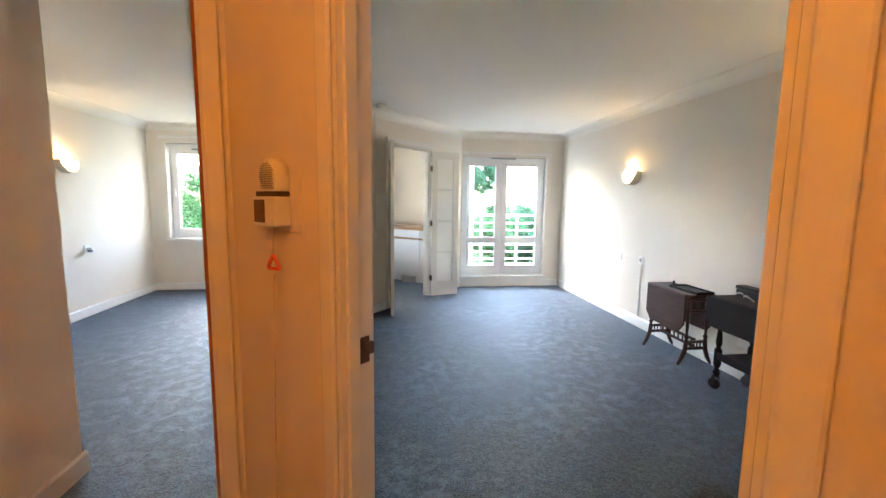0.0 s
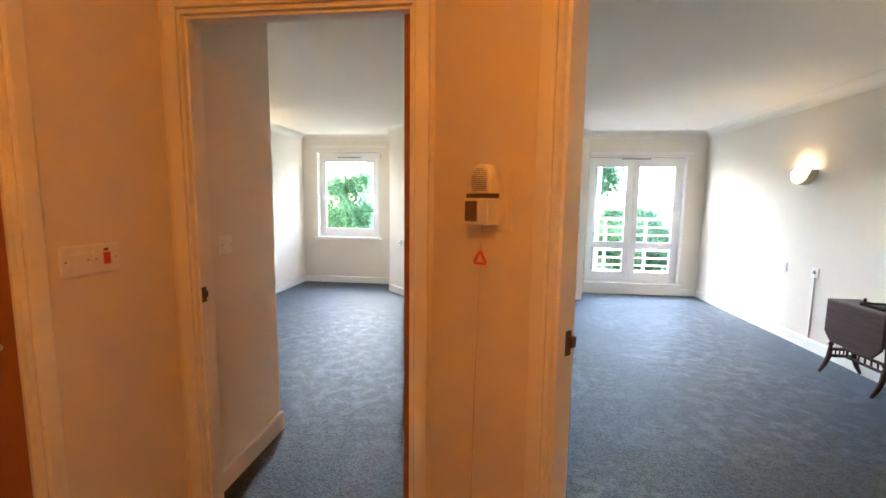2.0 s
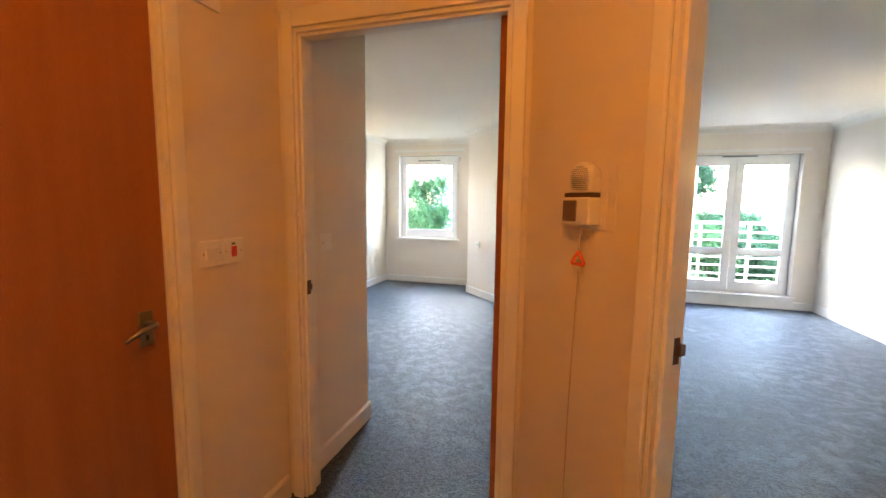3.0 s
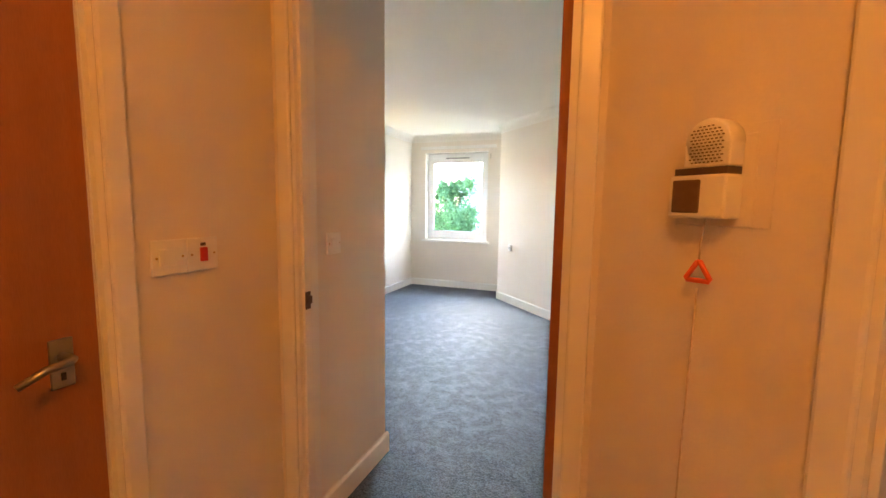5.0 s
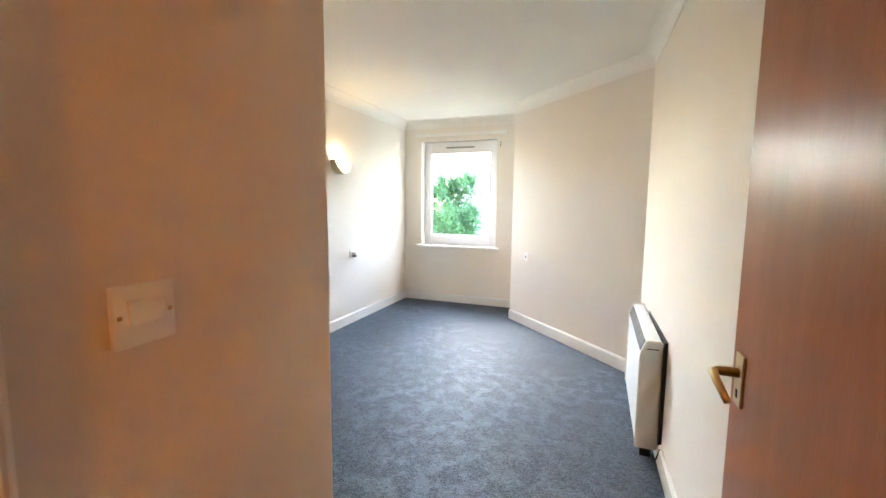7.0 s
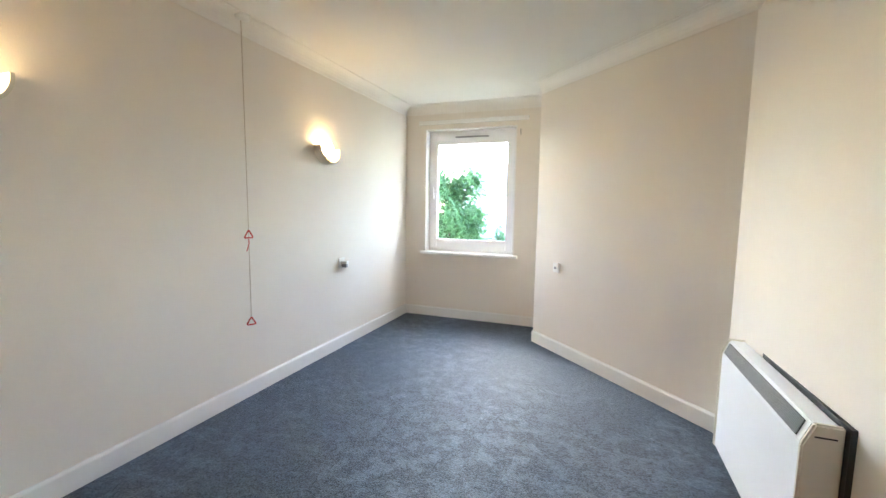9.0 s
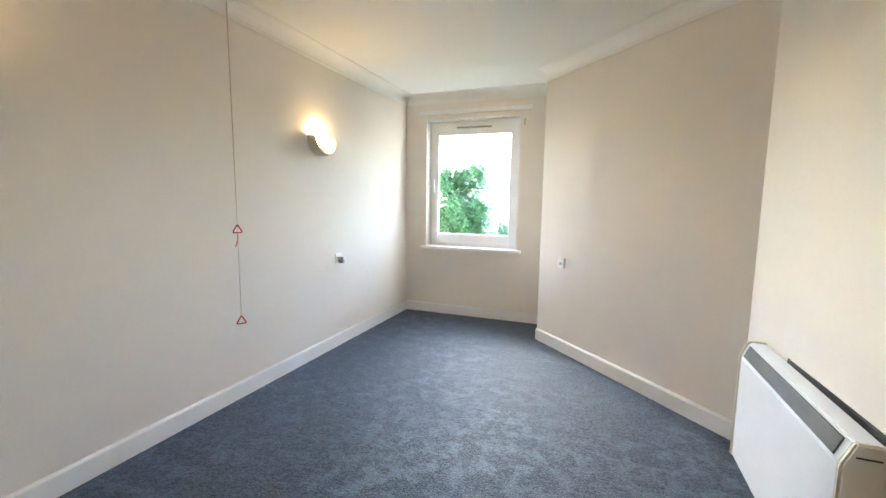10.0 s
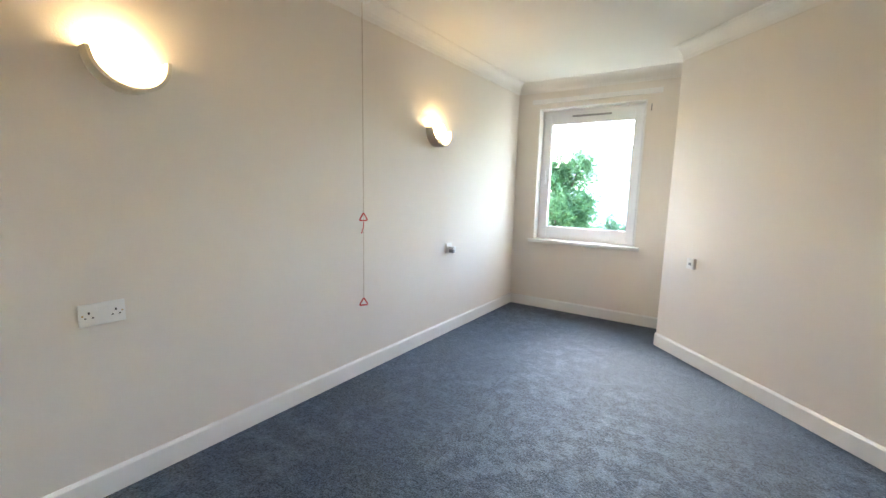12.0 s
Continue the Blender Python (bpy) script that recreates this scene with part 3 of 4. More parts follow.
EAST = -90  # faces +x
plate("light_switch", pose(-1.50, 1.030, 1.148, 0, 0, EAST), 0.092, "white plastic rocker switch on the hall wall", "switch",
      [("rocker", ((-0.028, 0.028, 0.008, 0.0135, -0.021, 0.021),), PLASTIC)] + screws(0.034), h=0.09)
plate("isolator_switch", pose(-1.50, 1.124, 1.148, 0, 0, EAST), 0.092, "white plastic isolator switch with a red rocker", "switch",
      [("rocker", ((-0.010, 0.010, 0.008, 0.015, -0.020, 0.018),), RED), ("indicator", ((-0.008, 0.008, 0.008, 0.0105, 0.022, 0.031),), BROWN)] + screws(0.034), h=0.09)
plate("light_switch", pose(-1.48, 1.693, 1.132, 0, 0, EAST), 0.086, "white plastic rocker switch inside the bedroom entrance", "switch",
      [("rocker", ((-0.024, 0.024, 0.008, 0.0145, -0.013, 0.021),), PLASTIC)] + screws(0.034))
holes = []
for cx in (-0.042, 0.042):
    holes += [("pin_hole", ((cx - 0.003, cx + 0.003, 0.0085, 0.0095, 0.004, 0.013),), BLACK), ("pin_hole", ((cx - 0.015, cx - 0.008, 0.0085, 0.0095, -0.013, -0.008),), BLACK), ("pin_hole", ((cx + 0.008, cx + 0.015, 0.0085, 0.0095, -0.013, -0.008),), BLACK)]
holes += [("rocker", ((x - 0.006, x + 0.006, 0.008, 0.013, 0.008, 0.024),), PLASTIC) for x in (-0.011, 0.011)]
plate("double_socket", pose(-3.36, 2.690, 0.742, 0, 0, EAST), 0.146, "white plastic double socket on the bedroom wall", "socket", holes + screws(0.062))
tv = plate("aerial_socket", pose(-3.36, 5.10, 0.752, 0, 0, EAST), 0.086, "white socket plate with a plugged-in lead", "socket", [])
part("plug", boxes((-0.022, 0.022, 0.009, 0.065, -0.034, 0.016), bevel=0.006), PLASTIC, tv)
part("plug", boxes((0.012, 0.038, 0.03, 0.075, -0.035, -0.005), bevel=0.005), GRILLE, tv, "grey plug with a yellow tip")
D45 = math.degrees(math.atan2(HC[1] - J[1], HC[0] - J[0]))
dj = Vector((HC[0] - J[0], HC[1] - J[1])).normalized()
pt = Vector(J) + dj * 0.31
plate("telephone_socket", pose(pt.x, pt.y, 0.745, 0, 0, D45 + 180), 0.07, "small white telephone socket on the diagonal wall", "socket",
      [("outlet", ((-0.012, 0.012, 0.018, 0.024, -0.012, 0.008),), GRILLE)], h=0.08, d=0.02)
WEST = 90
plate("light_switch", pose(2.69, 4.55, 0.722, 0, 0, WEST), 0.086, "white plastic switch plate on the living room wall", "switch", [("rocker", ((-0.02, 0.02, 0.008, 0.013, -0.012, 0.018),), PLASTIC)])
so = plate("single_socket", pose(2.69, 4.13, 0.724, 0, 0, WEST), 0.086, "white wall socket with surface trunking below", "socket", [("switch_rocker", ((-0.012, 0.012, 0.008, 0.018, -0.01, 0.02),), GRILLE)])
part("trunking", boxes((-0.008, 0.008, 0.0, 0.011, -0.63, -0.043), bevel=0.002), PLASTIC, so)
plate("double_socket", pose(2.69, 2.75, 0.29, 0, 0, WEST), 0.146, "white plastic double socket low on the living room wall", "socket", [("rocker", ((-0.006, 0.006, 0.008, 0.013, 0.008, 0.024),), PLASTIC)])


def triangle(r, thick, m=None, bm=None):
    pts = [(r * math.sin(2 * math.pi * i / 3), 0, r * math.cos(2 * math.pi * i / 3)) for i in range(3)]
    own = bm or bmesh.new()
    soft = []
    for i in range(3):
        a, c = Vector(pts[i]), Vector(pts[(i + 1) % 3])
        soft += [a.lerp(c, 0.08), a.lerp(c, 0.92)]
    soft.append(soft[0])
    return tube(soft, thick, 8, m=m, bm=own)


cord = thing("alarm_pull_cord", pose(-3.318, 4.035, 0), "thin alarm pull cord with two red triangle pulls", "pull cord")
part("ceiling_rose", lathe([(0.03, H - 0.028), (0.05, H - 0.02), (0.055, H)], 20), PLASTIC, cord)
part("cord", tube([(0, 0, H - 0.02), (0.002, 0.004, 1.6), (0.001, 0.008, 1.09), (0, 0.01, 0.53)], 0.0022, 6), CORD, cord)
part("pull", triangle(0.033, 0.0045, pose(0.001, 0.008, 1.055, 0, 0, 70)), RED, cord)
part("pull", triangle(0.033, 0.0045, pose(0, 0.01, 0.50, 0, 0, 60)), RED, cord)
part("knot", tube([(0.001, 0.008, 1.03), (0.006, 0.004, 1.0), (0.002, -0.012, 0.955)], 0.003, 6), RED, cord)

cord = thing("alarm_pull_cord", Matrix.Translation((0, 0, 0)) @ along(KA, KB) @ pose(0.33, -0.03, 0), "alarm pull cord with a white triangle pull", "pull cord")
part("cord", tube([(0, 0, H), (0, 0, 0.96)], 0.0016, 6), CORD, cord)
part("pull", triangle(0.03, 0.004, pose(0, 0, 0.93, 0, 0, 0)), PLASTIC, cord)
tagged(part("smoke_alarm", lathe([(0.03, H - 0.04), (0.05, H - 0.03), (0.052, H)], 20, m=pose(-0.09, 4.72, 0)), PLASTIC), "round white smoke alarm on the living room ceiling", "smoke alarm")

# entry phone on the diagonal hall wall
m = along(DA, DB) @ pose(0.277, 0, 1.30, 0, 0, 180) @ Matrix.Diagonal((0.95, 0.9, 0.95, 1))
ph = thing("entry_phone", m, "white wall entry phone with speaker holes and brown panel", "entry phone")
part("wall_plate", boxes((-0.075, 0.075, 0.0, 0.006, -0.045, 0.125), bevel=0.002), PAINT, ph)
part("lower_case", boxes((-0.055, 0.057, 0.006, 0.060, -0.03, 0.052), bevel=0.005), PLASTIC, ph)
part("groove", boxes((-0.05, 0.053, 0.006, 0.05, 0.052, 0.066)), BROWN, ph)
own = boxes((-0.053, 0.035, 0.006, 0.052, 0.066, 0.112), bevel=0.004)
lathe([(0.044, 0.006), (0.044, 0.046), (0.040, 0.050)], 28, m=pose(-0.009, 0.002, 0.112, -90, 0, 0), bm=own)
part("speaker_case", own, PLASTIC, ph)
own = bmesh.new()
for i in range(8):
    for j in range(12):
        x, z = -0.041 + i * 0.008 + (j % 2) * 0.004, 0.074 + j * 0.006
        if z < 0.112 or math.hypot(x + 0.009, z - 0.112) < 0.034:
            boxes((x, x + 0.004, 0.051, 0.0535, z, z + 0.0022), bm=own)
part("speaker_holes", own, WORNBROWN, ph)
part("panel", boxes((-0.008, 0.048, 0.058, 0.0625, -0.020, 0.043), bevel=0.003), WORNBROWN, ph)
for x in (0.000, 0.026):
    for z in (-0.008, 0.006, 0.014, 0.03):
        part("panel_mark", boxes((x, x + 0.016, 0.0625, 0.0632, z, z + 0.003)), DIMMARK, ph)
m2 = along(DA, DB) @ pose(0.290, 0, 1.30, 0, 0, 180)
tagged(part("backing_frame", boxes((-0.085, 0.085, 0.0, 0.0035, -0.044, 0.135), bevel=0.001), PAINT), "flat painted backing plate behind the entry phone", "backing plate").matrix_basis = m2
m3 = along(DA, DB) @ pose(0.277, -0.03, 0, 0, 0, 180)
cord = thing("alarm_pull_cord", m3, "alarm pull cord with a bright orange-red triangle", "pull cord")
part("cord", tube([(0, -0.012, 1.29), (0, 0, 1.225), (0.0, 0, 1.19)], 0.0018, 6), CORD, cord)
part("cord", tube([(0, 0, 1.14), (0.003, 0.01, 0.7), (0.0, 0.02, 0.05)], 0.0018, 6), CORD, cord)
part("pull", triangle(0.026, 0.005, pose(0, 0, 1.168, 0, 0, 12)), ORANGE, cord)


# ---- storage heater ----
ht = thing("wall_heater", pose(-0.537, 3.99, 0), "slim white wall-mounted heater with a grey top grille", "heater")
L = 0.445
own = bmesh.new()
prof = [(-0.03, 0.06), (-0.125, 0.06), (-0.125, 0.545), (-0.098, 0.615), (-0.03, 0.615)]
rows = [[own.verts.new((x, y, z)) for x, z in prof] for y in (-L + 0.02, L - 0.02)]
for i in range(5):
    own.faces.new((rows[0][i], rows[0][(i + 1) % 5], rows[1][(i + 1) % 5], rows[1][i]))
own.faces.new(rows[0]), own.faces.new(rows[1])
bmesh.ops.recalc_face_normals(own, faces=own.faces)
bmesh.ops.bevel(own, geom=list(own.edges), offset=0.005, segments=2, affect="EDGES")
part("body", own, ENAMEL, ht)
for s in (-1, 1):
    own = bmesh.new()
    f = own.faces.new([own.verts.new((x, s * (L - 0.018), z)) for x, z in [(-0.026, 0.055), (-0.13, 0.055), (-0.13, 0.548), (-0.101, 0.62), (-0.026, 0.62)]])
    g = bmesh.ops.extrude_face_region(own, geom=[f])["geom"]
    bmesh.ops.translate(own, vec=(0, s * 0.02, 0), verts=[v for v in g if isinstance(v, bmesh.types.BMVert)])
    bmesh.ops.recalc_face_normals(own, faces=own.faces)
    bmesh.ops.bevel(own, geom=list(own.edges), offset=0.006, segments=2, affect="EDGES")
    cap = part("end_cap", own, BEIGE, ht)
    part("slot", boxes((-0.10, -0.045, s * (L + 0.0015), s * (L + 0.003), 0.578, 0.583)), BLACK, cap)
sl = math.degrees(math.atan2(0.027, 0.07))
gm = pose(-0.1135, 0, 0.5805, 0, sl, 0)
own = boxes((-0.0015, 0.0005, -L + 0.05, L - 0.05, -0.028, 0.028), m=gm)
part("grille", own, BLACK, ht)
own = bmesh.new()
for i in range(96):
    y = -L + 0.056 + i * (2 * L - 0.112) / 95
    boxes((-0.0045, -0.0015, y - 0.0018, y + 0.0018, -0.026, 0.026), m=gm, bm=own)
tagged(part("grille_fin", own, GRILLE, ht), kind="stuff")
# mounting frame; the same black block also fills the gap as its shade
part("frame_and_gap_shade", boxes((-0.024, 0.01, -L - 0.02, L - 0.10, 0.09, 0.626)), BLACK, ht, "dark mounting frame behind the heater, with the gap's shade as solid black")
part("cable", tube([(-0.06, -L + 0.05, 0.07), (-0.06, -L + 0.03, 0.03), (-0.03, -L - 0.02, 0.02), (-0.02, -L - 0.06, 0.1)], 0.004, 8), BLACK, ht)
part("foot", boxes((-0.10, -0.05, -L + 0.03, -L + 0.07, 0.0, 0.06)), BLACK, ht)
plate("fused_spur", pose(-0.533, 3.40, 0.16, 0, 0, WEST), 0.086, "white fused outlet low on the wall beside the heater", "socket", [])

# ---- hall: thin plate high on the wall, added for its lower edge and shadow line ----
bx = thing("hall_plate", pose(-1.50, 1.05, 2.0, 0, 0, EAST), "thin white plate high on the hall wall", "chime box")
part("body", boxes((-0.06, 0.06, 0, 0.012, -0.045, 0.05), bevel=0.002), PLASTIC, bx)


# ---- drop-leaf tea table ----
def baluster(h, r, n=2):
    """The profile of a turned spindle of height h."""
    p = [(r * 0.9, 0), (r * 0.9, h * 0.06), (r * 0.55, h * 0.09), (r * 1.05, h * 0.14), (r * 0.5, h * 0.19)]
    p += [(r * 0.6, h * 0.3), (r * 0.8, h * 0.5), (r * 0.6, h * 0.68), (r * 0.5, h * 0.78), (r * 1.05, h * 0.84), (r * 0.55, h * 0.9), (r * 0.95, h * 0.94), (r * 0.95, h)]
    return p


tb = thing("drop_leaf_table", pose(2.515, 3.30, 0), "dark mahogany drop-leaf tea table with turned legs", "table")
TZ = 0.605
part("tabletop", prism([(-0.11, -0.275), (0.13, -0.275), (0.13, 0.275), (-0.11, 0.275)], TZ - 0.018, TZ, bevel=0.005), WOOD, tb)
c = 0.065
oct_leaf = [(-0.25, 0.0), (0.25, 0.0), (0.25, 0.25), (0.25 - c, 0.325), (-0.25 + c, 0.325), (-0.25, 0.25)]
part("drop_leaf", prism(oct_leaf, 0, 0.016, bevel=0.004, m=Matrix.Translation((-0.112, 0, TZ - 0.004)) @ Matrix(((0, 0, -1, 0), (1, 0, 0, 0), (0, -1, 0, 0), (0, 0, 0, 1)))), WOOD, tb)
part("drop_leaf", prism(oct_leaf, 0, 0.016, bevel=0.004, m=Matrix.Translation((0.148, 0, TZ - 0.004)) @ Matrix(((0, 0, -1, 0), (1, 0, 0, 0), (0, -1, 0, 0), (0, 0, 0, 1)))), WOOD, tb)
for y in (-0.235, 0.235):
    for x in (-0.075, 0.095):
        part("leg", lathe(baluster(0.40, 0.019), 14, m=pose(x, y, 0.185)), WOOD, tb)
        sx = -1 if x < 0 else 1
        part("foot", tube([(x, y, 0.20), (x + sx * 0.008, y, 0.13), (x + sx * 0.03, y, 0.07), (x + sx * 0.052, y, 0.03), (x + sx * 0.066, y, 0.008)], [0.017, 0.018, 0.017, 0.013, 0.011], 10), WOOD, tb)
    for z in (0.145, 0.20, 0.46, 0.555):
        part("end_rail", boxes((-0.075, 0.095, y - 0.011, y + 0.011, z - 0.011, z + 0.011), bevel=0.003), WOOD, tb)
    for k in range(4):
        part("spindle", lathe(baluster(0.05, 0.008), 8, m=pose(-0.035 + k * 0.03, y, 0.15)), WOOD, tb)
        part("spindle", lathe(baluster(0.085, 0.008), 8, m=pose(-0.035 + k * 0.03, y, 0.465)), WOOD, tb)
for z in (0.155, 0.215):
    part("stretcher", boxes((-0.0, 0.02, -0.225, 0.225, z - 0.010, z + 0.010), bevel=0.003), WOOD, tb)
for k in range(8):
    part("spindle", lathe(baluster(0.05, 0.010), 8, m=pose(0.01, -0.19 + k * 0.054, 0.16)), WOOD, tb)
tr = thing("wooden_tray", pose(2.53, 3.20, TZ), "small dark wooden tray on the tea table", "tray")
part("base", boxes((-0.06, 0.09, -0.17, 0.15, 0, 0.008), bevel=0.002), OAK, tr)
part("rim", boxes((-0.066, -0.06, -0.175, 0.155, 0, 0.022), (0.09, 0.096, -0.175, 0.155, 0, 0.022), (-0.06, 0.09, -0.175, -0.17, 0, 0.022), (-0.06, 0.09, 0.15, 0.155, 0, 0.022), bevel=0.001), OAK, tr)
tagged(part("small_knob_stand", lathe([(0.018, 0), (0.008, 0.008), (0.012, 0.02), (0.004, 0.03)], 12, m=pose(2.60, 3.48, TZ)), OAK), "small turned dark wooden ornament on the tea table", "ornament")

# ---- trolley ----
tl = thing("tea_trolley", pose(2.47, 2.20, 0), "dark stained oak drop-leaf tea trolley on castors", "trolley")
part("tabletop", prism([(-0.17, -0.50), (0.19, -0.50), (0.19, 0.50), (-0.17, 0.50)], 0.665, 0.685, bevel=0.006), OAK, tl)
rl = [(-0.50, 0.0), (0.50, 0.0), (0.50, 0.13)] + [(0.50 - 0.10 * (1 - math.cos(a)), 0.13 + 0.085 * math.sin(a)) for a in (0.4, 0.8, 1.2, 1.57)] + [(-0.50 + 0.10 * (1 - math.cos(a)), 0.13 + 0.085 * math.sin(a)) for a in (1.57, 1.2, 0.8, 0.4)] + [(-0.50, 0.13)]
part("drop_leaf", prism(rl, 0, 0.018, bevel=0.004, m=Matrix.Translation((-0.172, 0, 0.682)) @ Matrix(((0, 0, -1, 0), (1, 0, 0, 0), (0, -1, 0, 0), (0, 0, 0, 1)))), OAK, tl)
part("apron", boxes((-0.13, 0.16, -0.44, -0.42, 0.585, 0.665), (-0.13, 0.16, 0.42, 0.44, 0.585, 0.665), (0.14, 0.16, -0.42, 0.42, 0.585, 0.665), (-0.13, -0.11, -0.42, 0.42, 0.585, 0.665)), OAK, tl)
part("shelf", boxes((-0.14, 0.17, -0.43, 0.43, 0.245, 0.263), bevel=0.004), OAK, tl)
part("shelf_rim", boxes((-0.148, -0.138, -0.41, 0.41, 0.235, 0.29), (0.168, 0.178, -0.41, 0.41, 0.235, 0.29), bevel=0.003), OAK, tl)
for y in (-0.43, 0.43):
    for x in (-0.12, 0.15):
        leg = part("leg", lathe([(0.018, 0.10), (0.025, 0.13), (0.014, 0.16), (0.025, 0.19), (0.025, 0.30), (0.014, 0.315), (0.021, 0.35), (0.015, 0.44), (0.021, 0.54), (0.013, 0.57), (0.025, 0.585), (0.025, 0.665)], 14, m=pose(x, y, 0)), OAK, tl)
        w = part("castor", lathe([(0.03, -0.012), (0.042, -0.008), (0.042, 0.008), (0.03, 0.012)], 18, m=pose(x, y + 0.012, 0.042, 0, 90, 20)), BLACK, leg)
        part("castor_fork", boxes((x - 0.02, x - 0.016, y - 0.012, y + 0.02, 0.035, 0.105), (x + 0.016, x + 0.02, y - 0.012, y + 0.02, 0.035, 0.105)), BLACK, leg)
bxx = thing("black_box", pose(2.54, 2.57, 0.685), "small black leather box with a paper slip on the trolley", "box")
part("body", boxes((-0.06, 0.08, -0.10, 0.10, 0, 0.055), bevel=0.006), BLACK, bxx)
part("lid", boxes((-0.064, 0.02, -0.08, 0.104, 0.056, 0.078), bevel=0.006), BLACK, bxx)
own = bmesh.new()
n = 10
vs = [[own.verts.new((-0.09 - 0.025 * math.sin(i * 0.6), -0.12 + 0.16 * i / n, z0 + 0.004 + 0.03 * abs(math.sin(i * 0.55)))) for i in range(n + 1)] for z0 in (0.0, 0.012)]
for i in range(n):
    own.faces.new((vs[0][i], vs[0][i + 1], vs[1][i + 1], vs[1][i]))
bmesh.ops.solidify(own, geom=list(own.faces), thickness=0.003)
pp = part("paper_slip", own, PAPER)
pp.location = (2.50, 2.56, 0.687)
tagged(pp, "curled white paper slip lying on the trolley", "paper")

# ---- handbag ----
bag = thing("handbag", pose(2.28, 1.88, 0, 0, 0, 14), "oxblood red leather handbag standing on the carpet", "handbag")
own = boxes((-0.085, 0.085, -0.20, 0.20, 0, 0.24))
bmesh.ops.subdivide_edges(own, edges=list(own.edges), cuts=9, use_grid_fill=True)
for v in own.verts:
    k = v.co.z / 0.24
    v.co.x *= 1 - 0.62 * k ** 1.5
    v.co.y *= 1 - 0.10 * k
    v.co.x += 0.035 * noise.noise(v.co * 9) * (0.4 + k) + 0.012 * noise.noise(v.co * 24)
    v.co.z += 0.05 * noise.noise(v.co * 8 + Vector((3, 1, 2))) * k - 0.018 * k * math.cos(v.co.y * 8)
for f in own.faces:
    f.smooth = True
part("body", own, LEATHER, bag)
for x in (-0.02, 0.02):
    part("strap", tube([(x, -0.10, 0.21), (x * 1.6, -0.09, 0.28), (x * 2, 0.0, 0.33), (x * 1.6, 0.09, 0.28), (x, 0.10, 0.21)], 0.008, 8), PAPER if x > 0 else LEATHER, bag)


# ---- outside ----
tagged(part("ground", boxes((-150, 150, 6.7, 300, -3.3, -3.0), (-150, 150, -150, 6.7, -3.3, -3.0)), GRASS), "green lawn and grounds below the flat", "lawn", kind="structure")
tagged(part("facade", boxes((-9.0, 9.0, 6.45, 6.69, -3.0, -0.13), (-9.0, -3.49, 6.45, 6.69, -0.13, 3.2), (2.82, 9.0, 6.45, 6.69, -0.13, 3.2), (-9.0, 9.0, 6.1, 6.7, H + 0.13, 3.4)), BRICK), "outer brick wall of the flats", "wall", kind="structure")
tagged(part("balcony_floor", boxes((0.2, 3.9, 6.70, 8.05, -0.05, 0.10), bevel=0.01), CONCRETE), "pale paved balcony floor", "balcony", kind="structure")
rail = thing("balcony_railing", pose(0, 7.92, 0.10), "white painted metal balcony railing", "railing")
for x in (0.35, 1.06, 1.77, 2.48, 3.19, 3.80):
    part("post", boxes((x - 0.02, x + 0.02, -0.02, 0.02, 0, 0.98), bevel=0.004), RAILWHITE, rail)
for i, z in enumerate((0.11, 0.25, 0.39, 0.53, 0.67, 0.81, 0.96)):
    part("rail", tube([(0.33, -0.025, z), (3.82, -0.025, z)], 0.016 if i < 6 else 0.024, 8), RAILWHITE, rail)


def leaves(name, centres, count, size, mat, parent, seed):
    """A crown of many small folded leaves round lumpy centres (x, y, z, radius)."""
    rng = np.random.default_rng(seed)
    verts, faces = [], []
    for cx, cy, cz, r in centres:
        for _ in range(int(count * r * r)):
            d = rng.normal(size=3)
            d /= np.linalg.norm(d)
            p = np.array((cx, cy, cz)) + d * r * (0.25 + 0.85 * rng.random() ** 0.5) * (0.8 + 0.35 * math.sin(5 * d[0] + 3 * d[2] + cx))
            u = rng.normal(size=3)
            u /= np.linalg.norm(u)
            v = np.cross(u, d)
            v /= max(np.linalg.norm(v), 1e-3)
            s = size * (0.6 + 0.8 * rng.random())
            i = len(verts)
            verts += [tuple(p - u * s), tuple(p + v * s * 0.45 + d * s * 0.2), tuple(p + u * s), tuple(p - v * s * 0.45 + d * s * 0.2)]
            faces += [(i, i + 1, i + 2), (i, i + 2, i + 3)]
    me = bpy.data.meshes.new(name)
    me.from_pydata(verts, [], faces)
    me.materials.append(mat)
    ob = new(name, me)
    ob.parent = parent
    return ob


def tree(x, y, height, spread, seed, mat, label, size=0.055, low=0.35):
    rng = np.random.default_rng(seed)
    ob = thing("tree", pose(x, y, -3.0), label, "tree")
    trunk = tube([(0, 0, -0.1), (0.05, 0.02, height * 0.25), (-0.04, 0.05, height * 0.5), (0.03, 0, height * 0.85)], [0.16, 0.13, 0.09, 0.03], 10)
    cs = []
    for i in range(13):
        a, k = rng.random() * 6.28, low + (1 - low) * rng.random()
        rad = spread * (1.05 - 0.75 * max(0, k - 0.45)) * (0.35 + 0.55 * rng.random())
        c = (rad * math.cos(a), rad * math.sin(a), height * k)
        cs.append((*c, spread * (0.30 + 0.22 * rng.random())))
        tube([(0, 0, height * (k * 0.6)), (c[0] * 0.5, c[1] * 0.5, height * k * 0.85), c], [0.05, 0.03, 0.012], 6, bm=trunk)
    part("trunk", trunk, BARK, ob)
    cs.append((0, 0, height * 0.95, spread * 0.4))
    leaves("crown", cs, 4200 / max(spread, 1) ** 0.6, size, mat, ob, seed)
    return ob


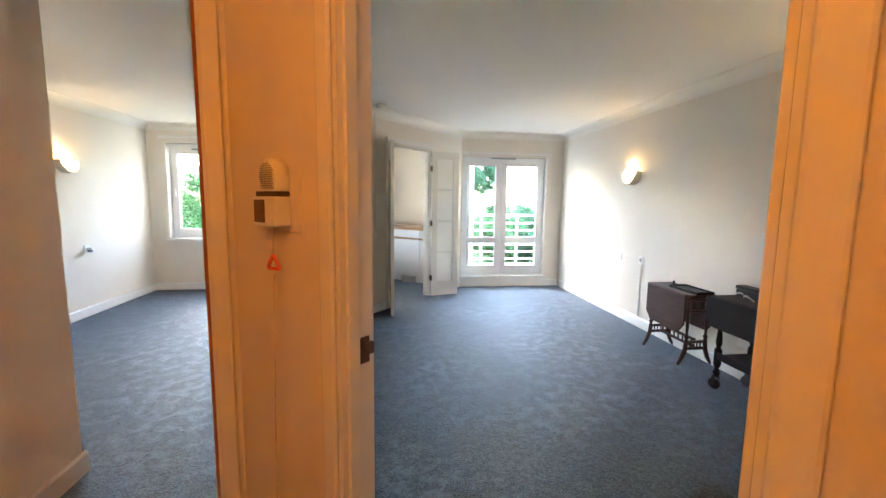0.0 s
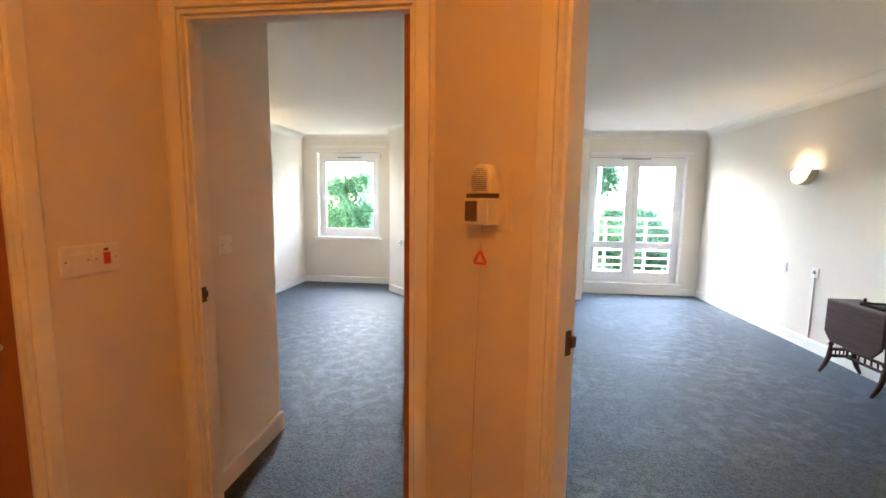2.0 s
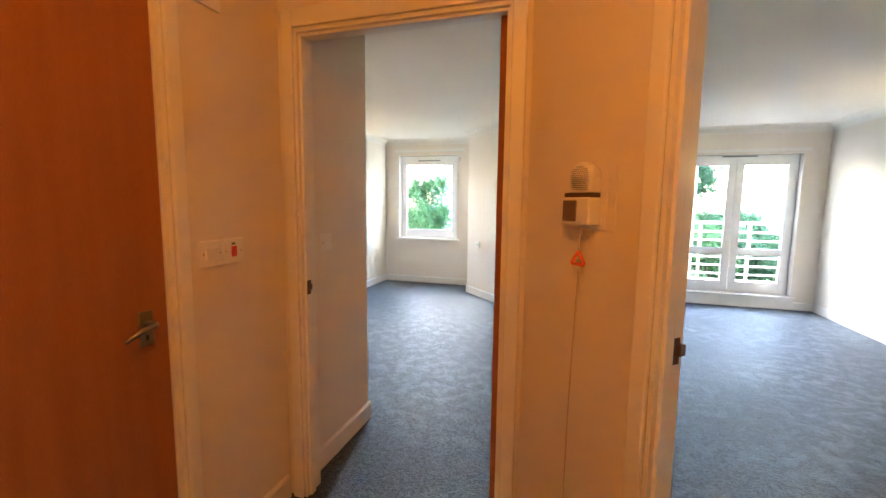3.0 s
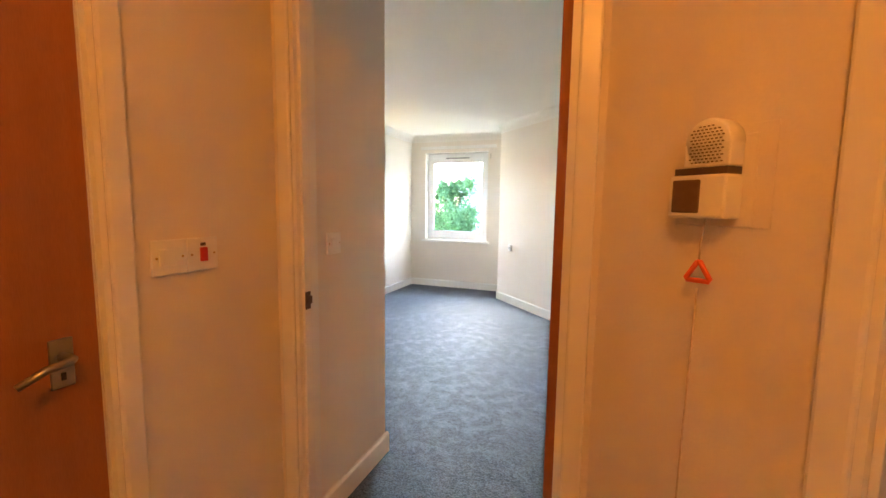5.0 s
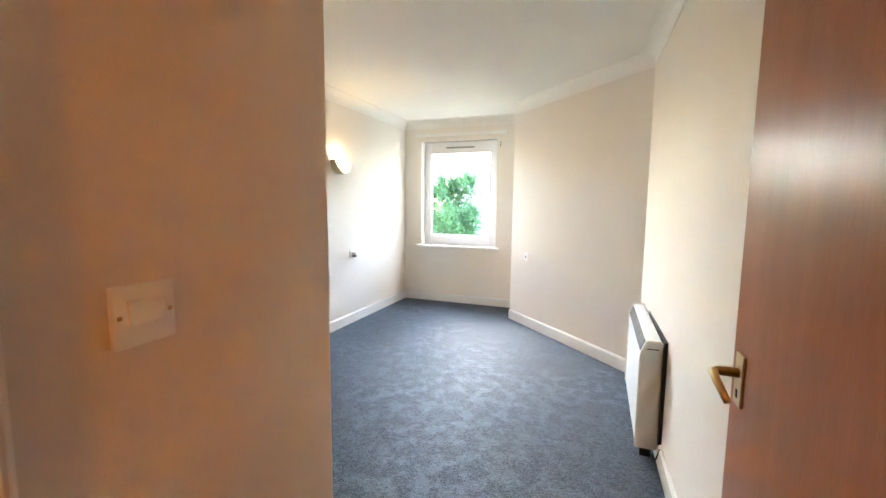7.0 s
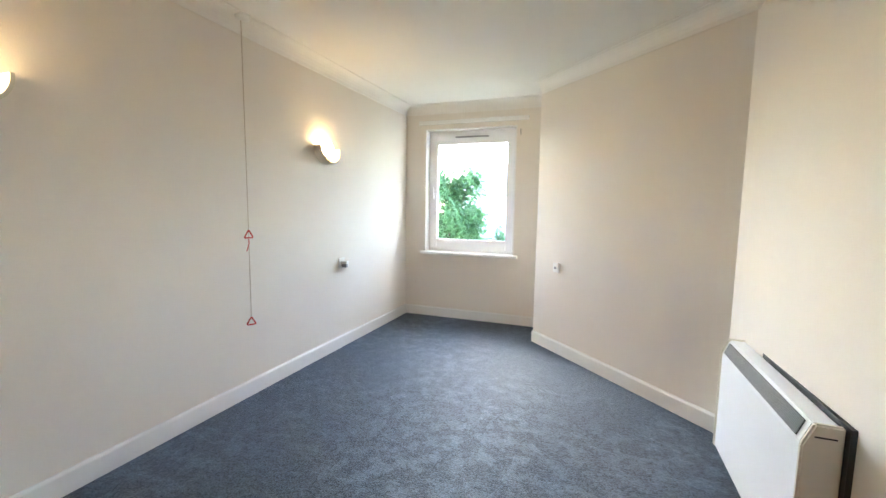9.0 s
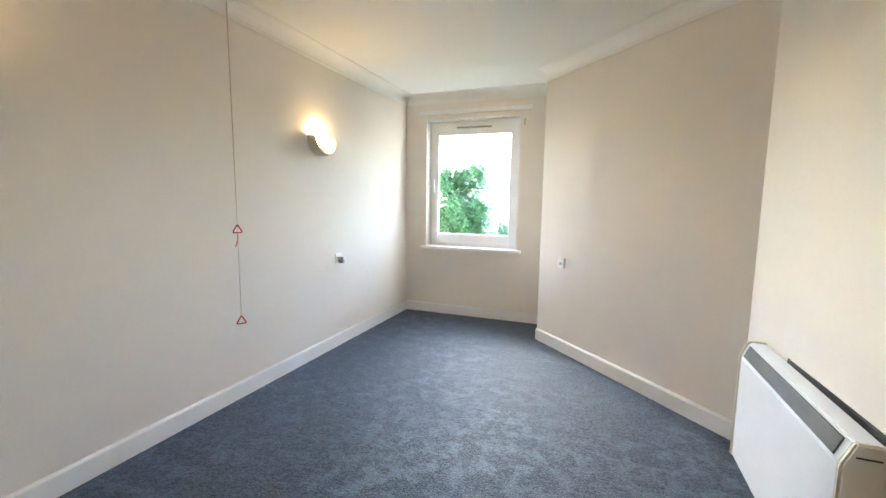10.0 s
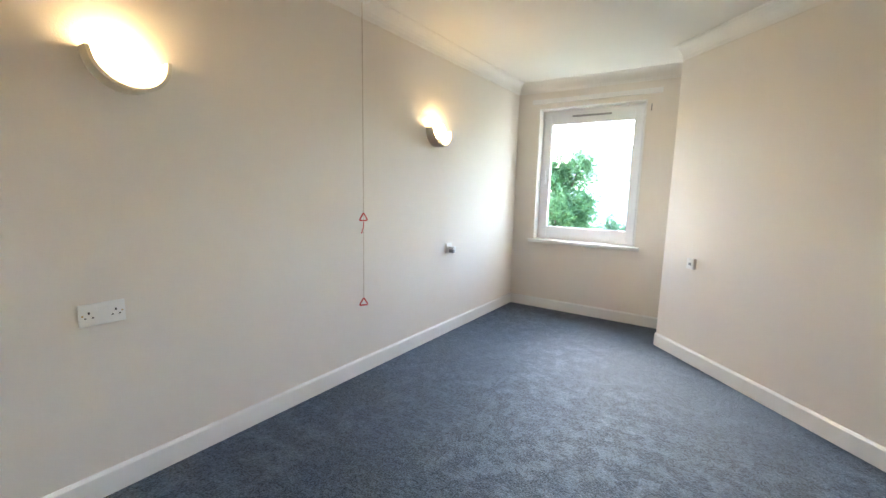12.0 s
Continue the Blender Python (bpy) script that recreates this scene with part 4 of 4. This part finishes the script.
tree(-5.2, 13.2, 5.0, 1.55, 3, LEAF, "leafy green garden tree outside the bedroom window", low=0.3)
tree(-3.7, 14.6, 3.3, 0.8, 5, LEAF2, "low green shrub outside the bedroom window", low=0.3)
tree(3.1, 17.5, 7.8, 2.0, 7, LEAF2, "tall leafy tree beyond the balcony", 0.07)
tree(5.2, 21.0, 3.3, 1.8, 9, LEAF, "rounded garden tree beyond the balcony", 0.07)
tree(7.8, 24.0, 3.4, 2.0, 11, LEAF2, "rounded garden tree beyond the lawn", 0.08)
tree(3.4, 14.0, 3.2, 1.3, 13, LEAF, "clipped garden shrub below the balcony", 0.055, 0.25)
tree(5.2, 15.0, 3.0, 1.4, 15, LEAF2, "dense garden shrub below the balcony", 0.055, 0.25)
gw = thing("garden_wall", pose(-3.0, 16.2, -3.0), "low buff brick garden wall with a stone cap", "garden wall")
part("wall", boxes((-3.5, 4.0, -0.12, 0.12, 0, 1.9)), BRICK, gw)
part("cap", boxes((-3.55, 4.05, -0.16, 0.16, 1.9, 1.98), bevel=0.02), CONCRETE, gw)


def house(x, y, turn, w, label):
    ob = thing("house", pose(x, y, -3.0, 0, 0, turn), label, "house")
    part("wall", boxes((-w / 2, w / 2, 0, 7, 0, 5.4)), RENDERED, ob)
    own = bmesh.new()
    a = [own.verts.new(p) for p in ((-w / 2 - 0.3, -0.4, 5.3), (-w / 2 - 0.3, 7.4, 5.3), (-w / 2 - 0.3, 3.5, 8.0))]
    c = [own.verts.new(p) for p in ((w / 2 + 0.3, -0.4, 5.3), (w / 2 + 0.3, 7.4, 5.3), (w / 2 + 0.3, 3.5, 8.0))]
    own.faces.new(a), own.faces.new(c[::-1])
    for i in range(3):
        own.faces.new((a[i], a[(i + 1) % 3], c[(i + 1) % 3], c[i]))
    bmesh.ops.recalc_face_normals(own, faces=own.faces)
    part("roof", own, SLATE, ob)
    for zx in (0.9, 3.3):
        for i in range(int(w // 2.4)):
            xx = -w / 2 + 1.3 + i * 2.4
            f = part("window", boxes((xx - 0.55, xx + 0.55, -0.05, 0.02, zx, zx + 1.3), bevel=0.02), UPVC, ob)
            part("pane", boxes((xx - 0.47, xx + 0.47, -0.065, -0.05, zx + 0.08, zx + 1.22)), GRILLE, f)
    return ob


house(-5.0, 34.0, -6, 14.5, "pale rendered house with slate roof beyond the garden")
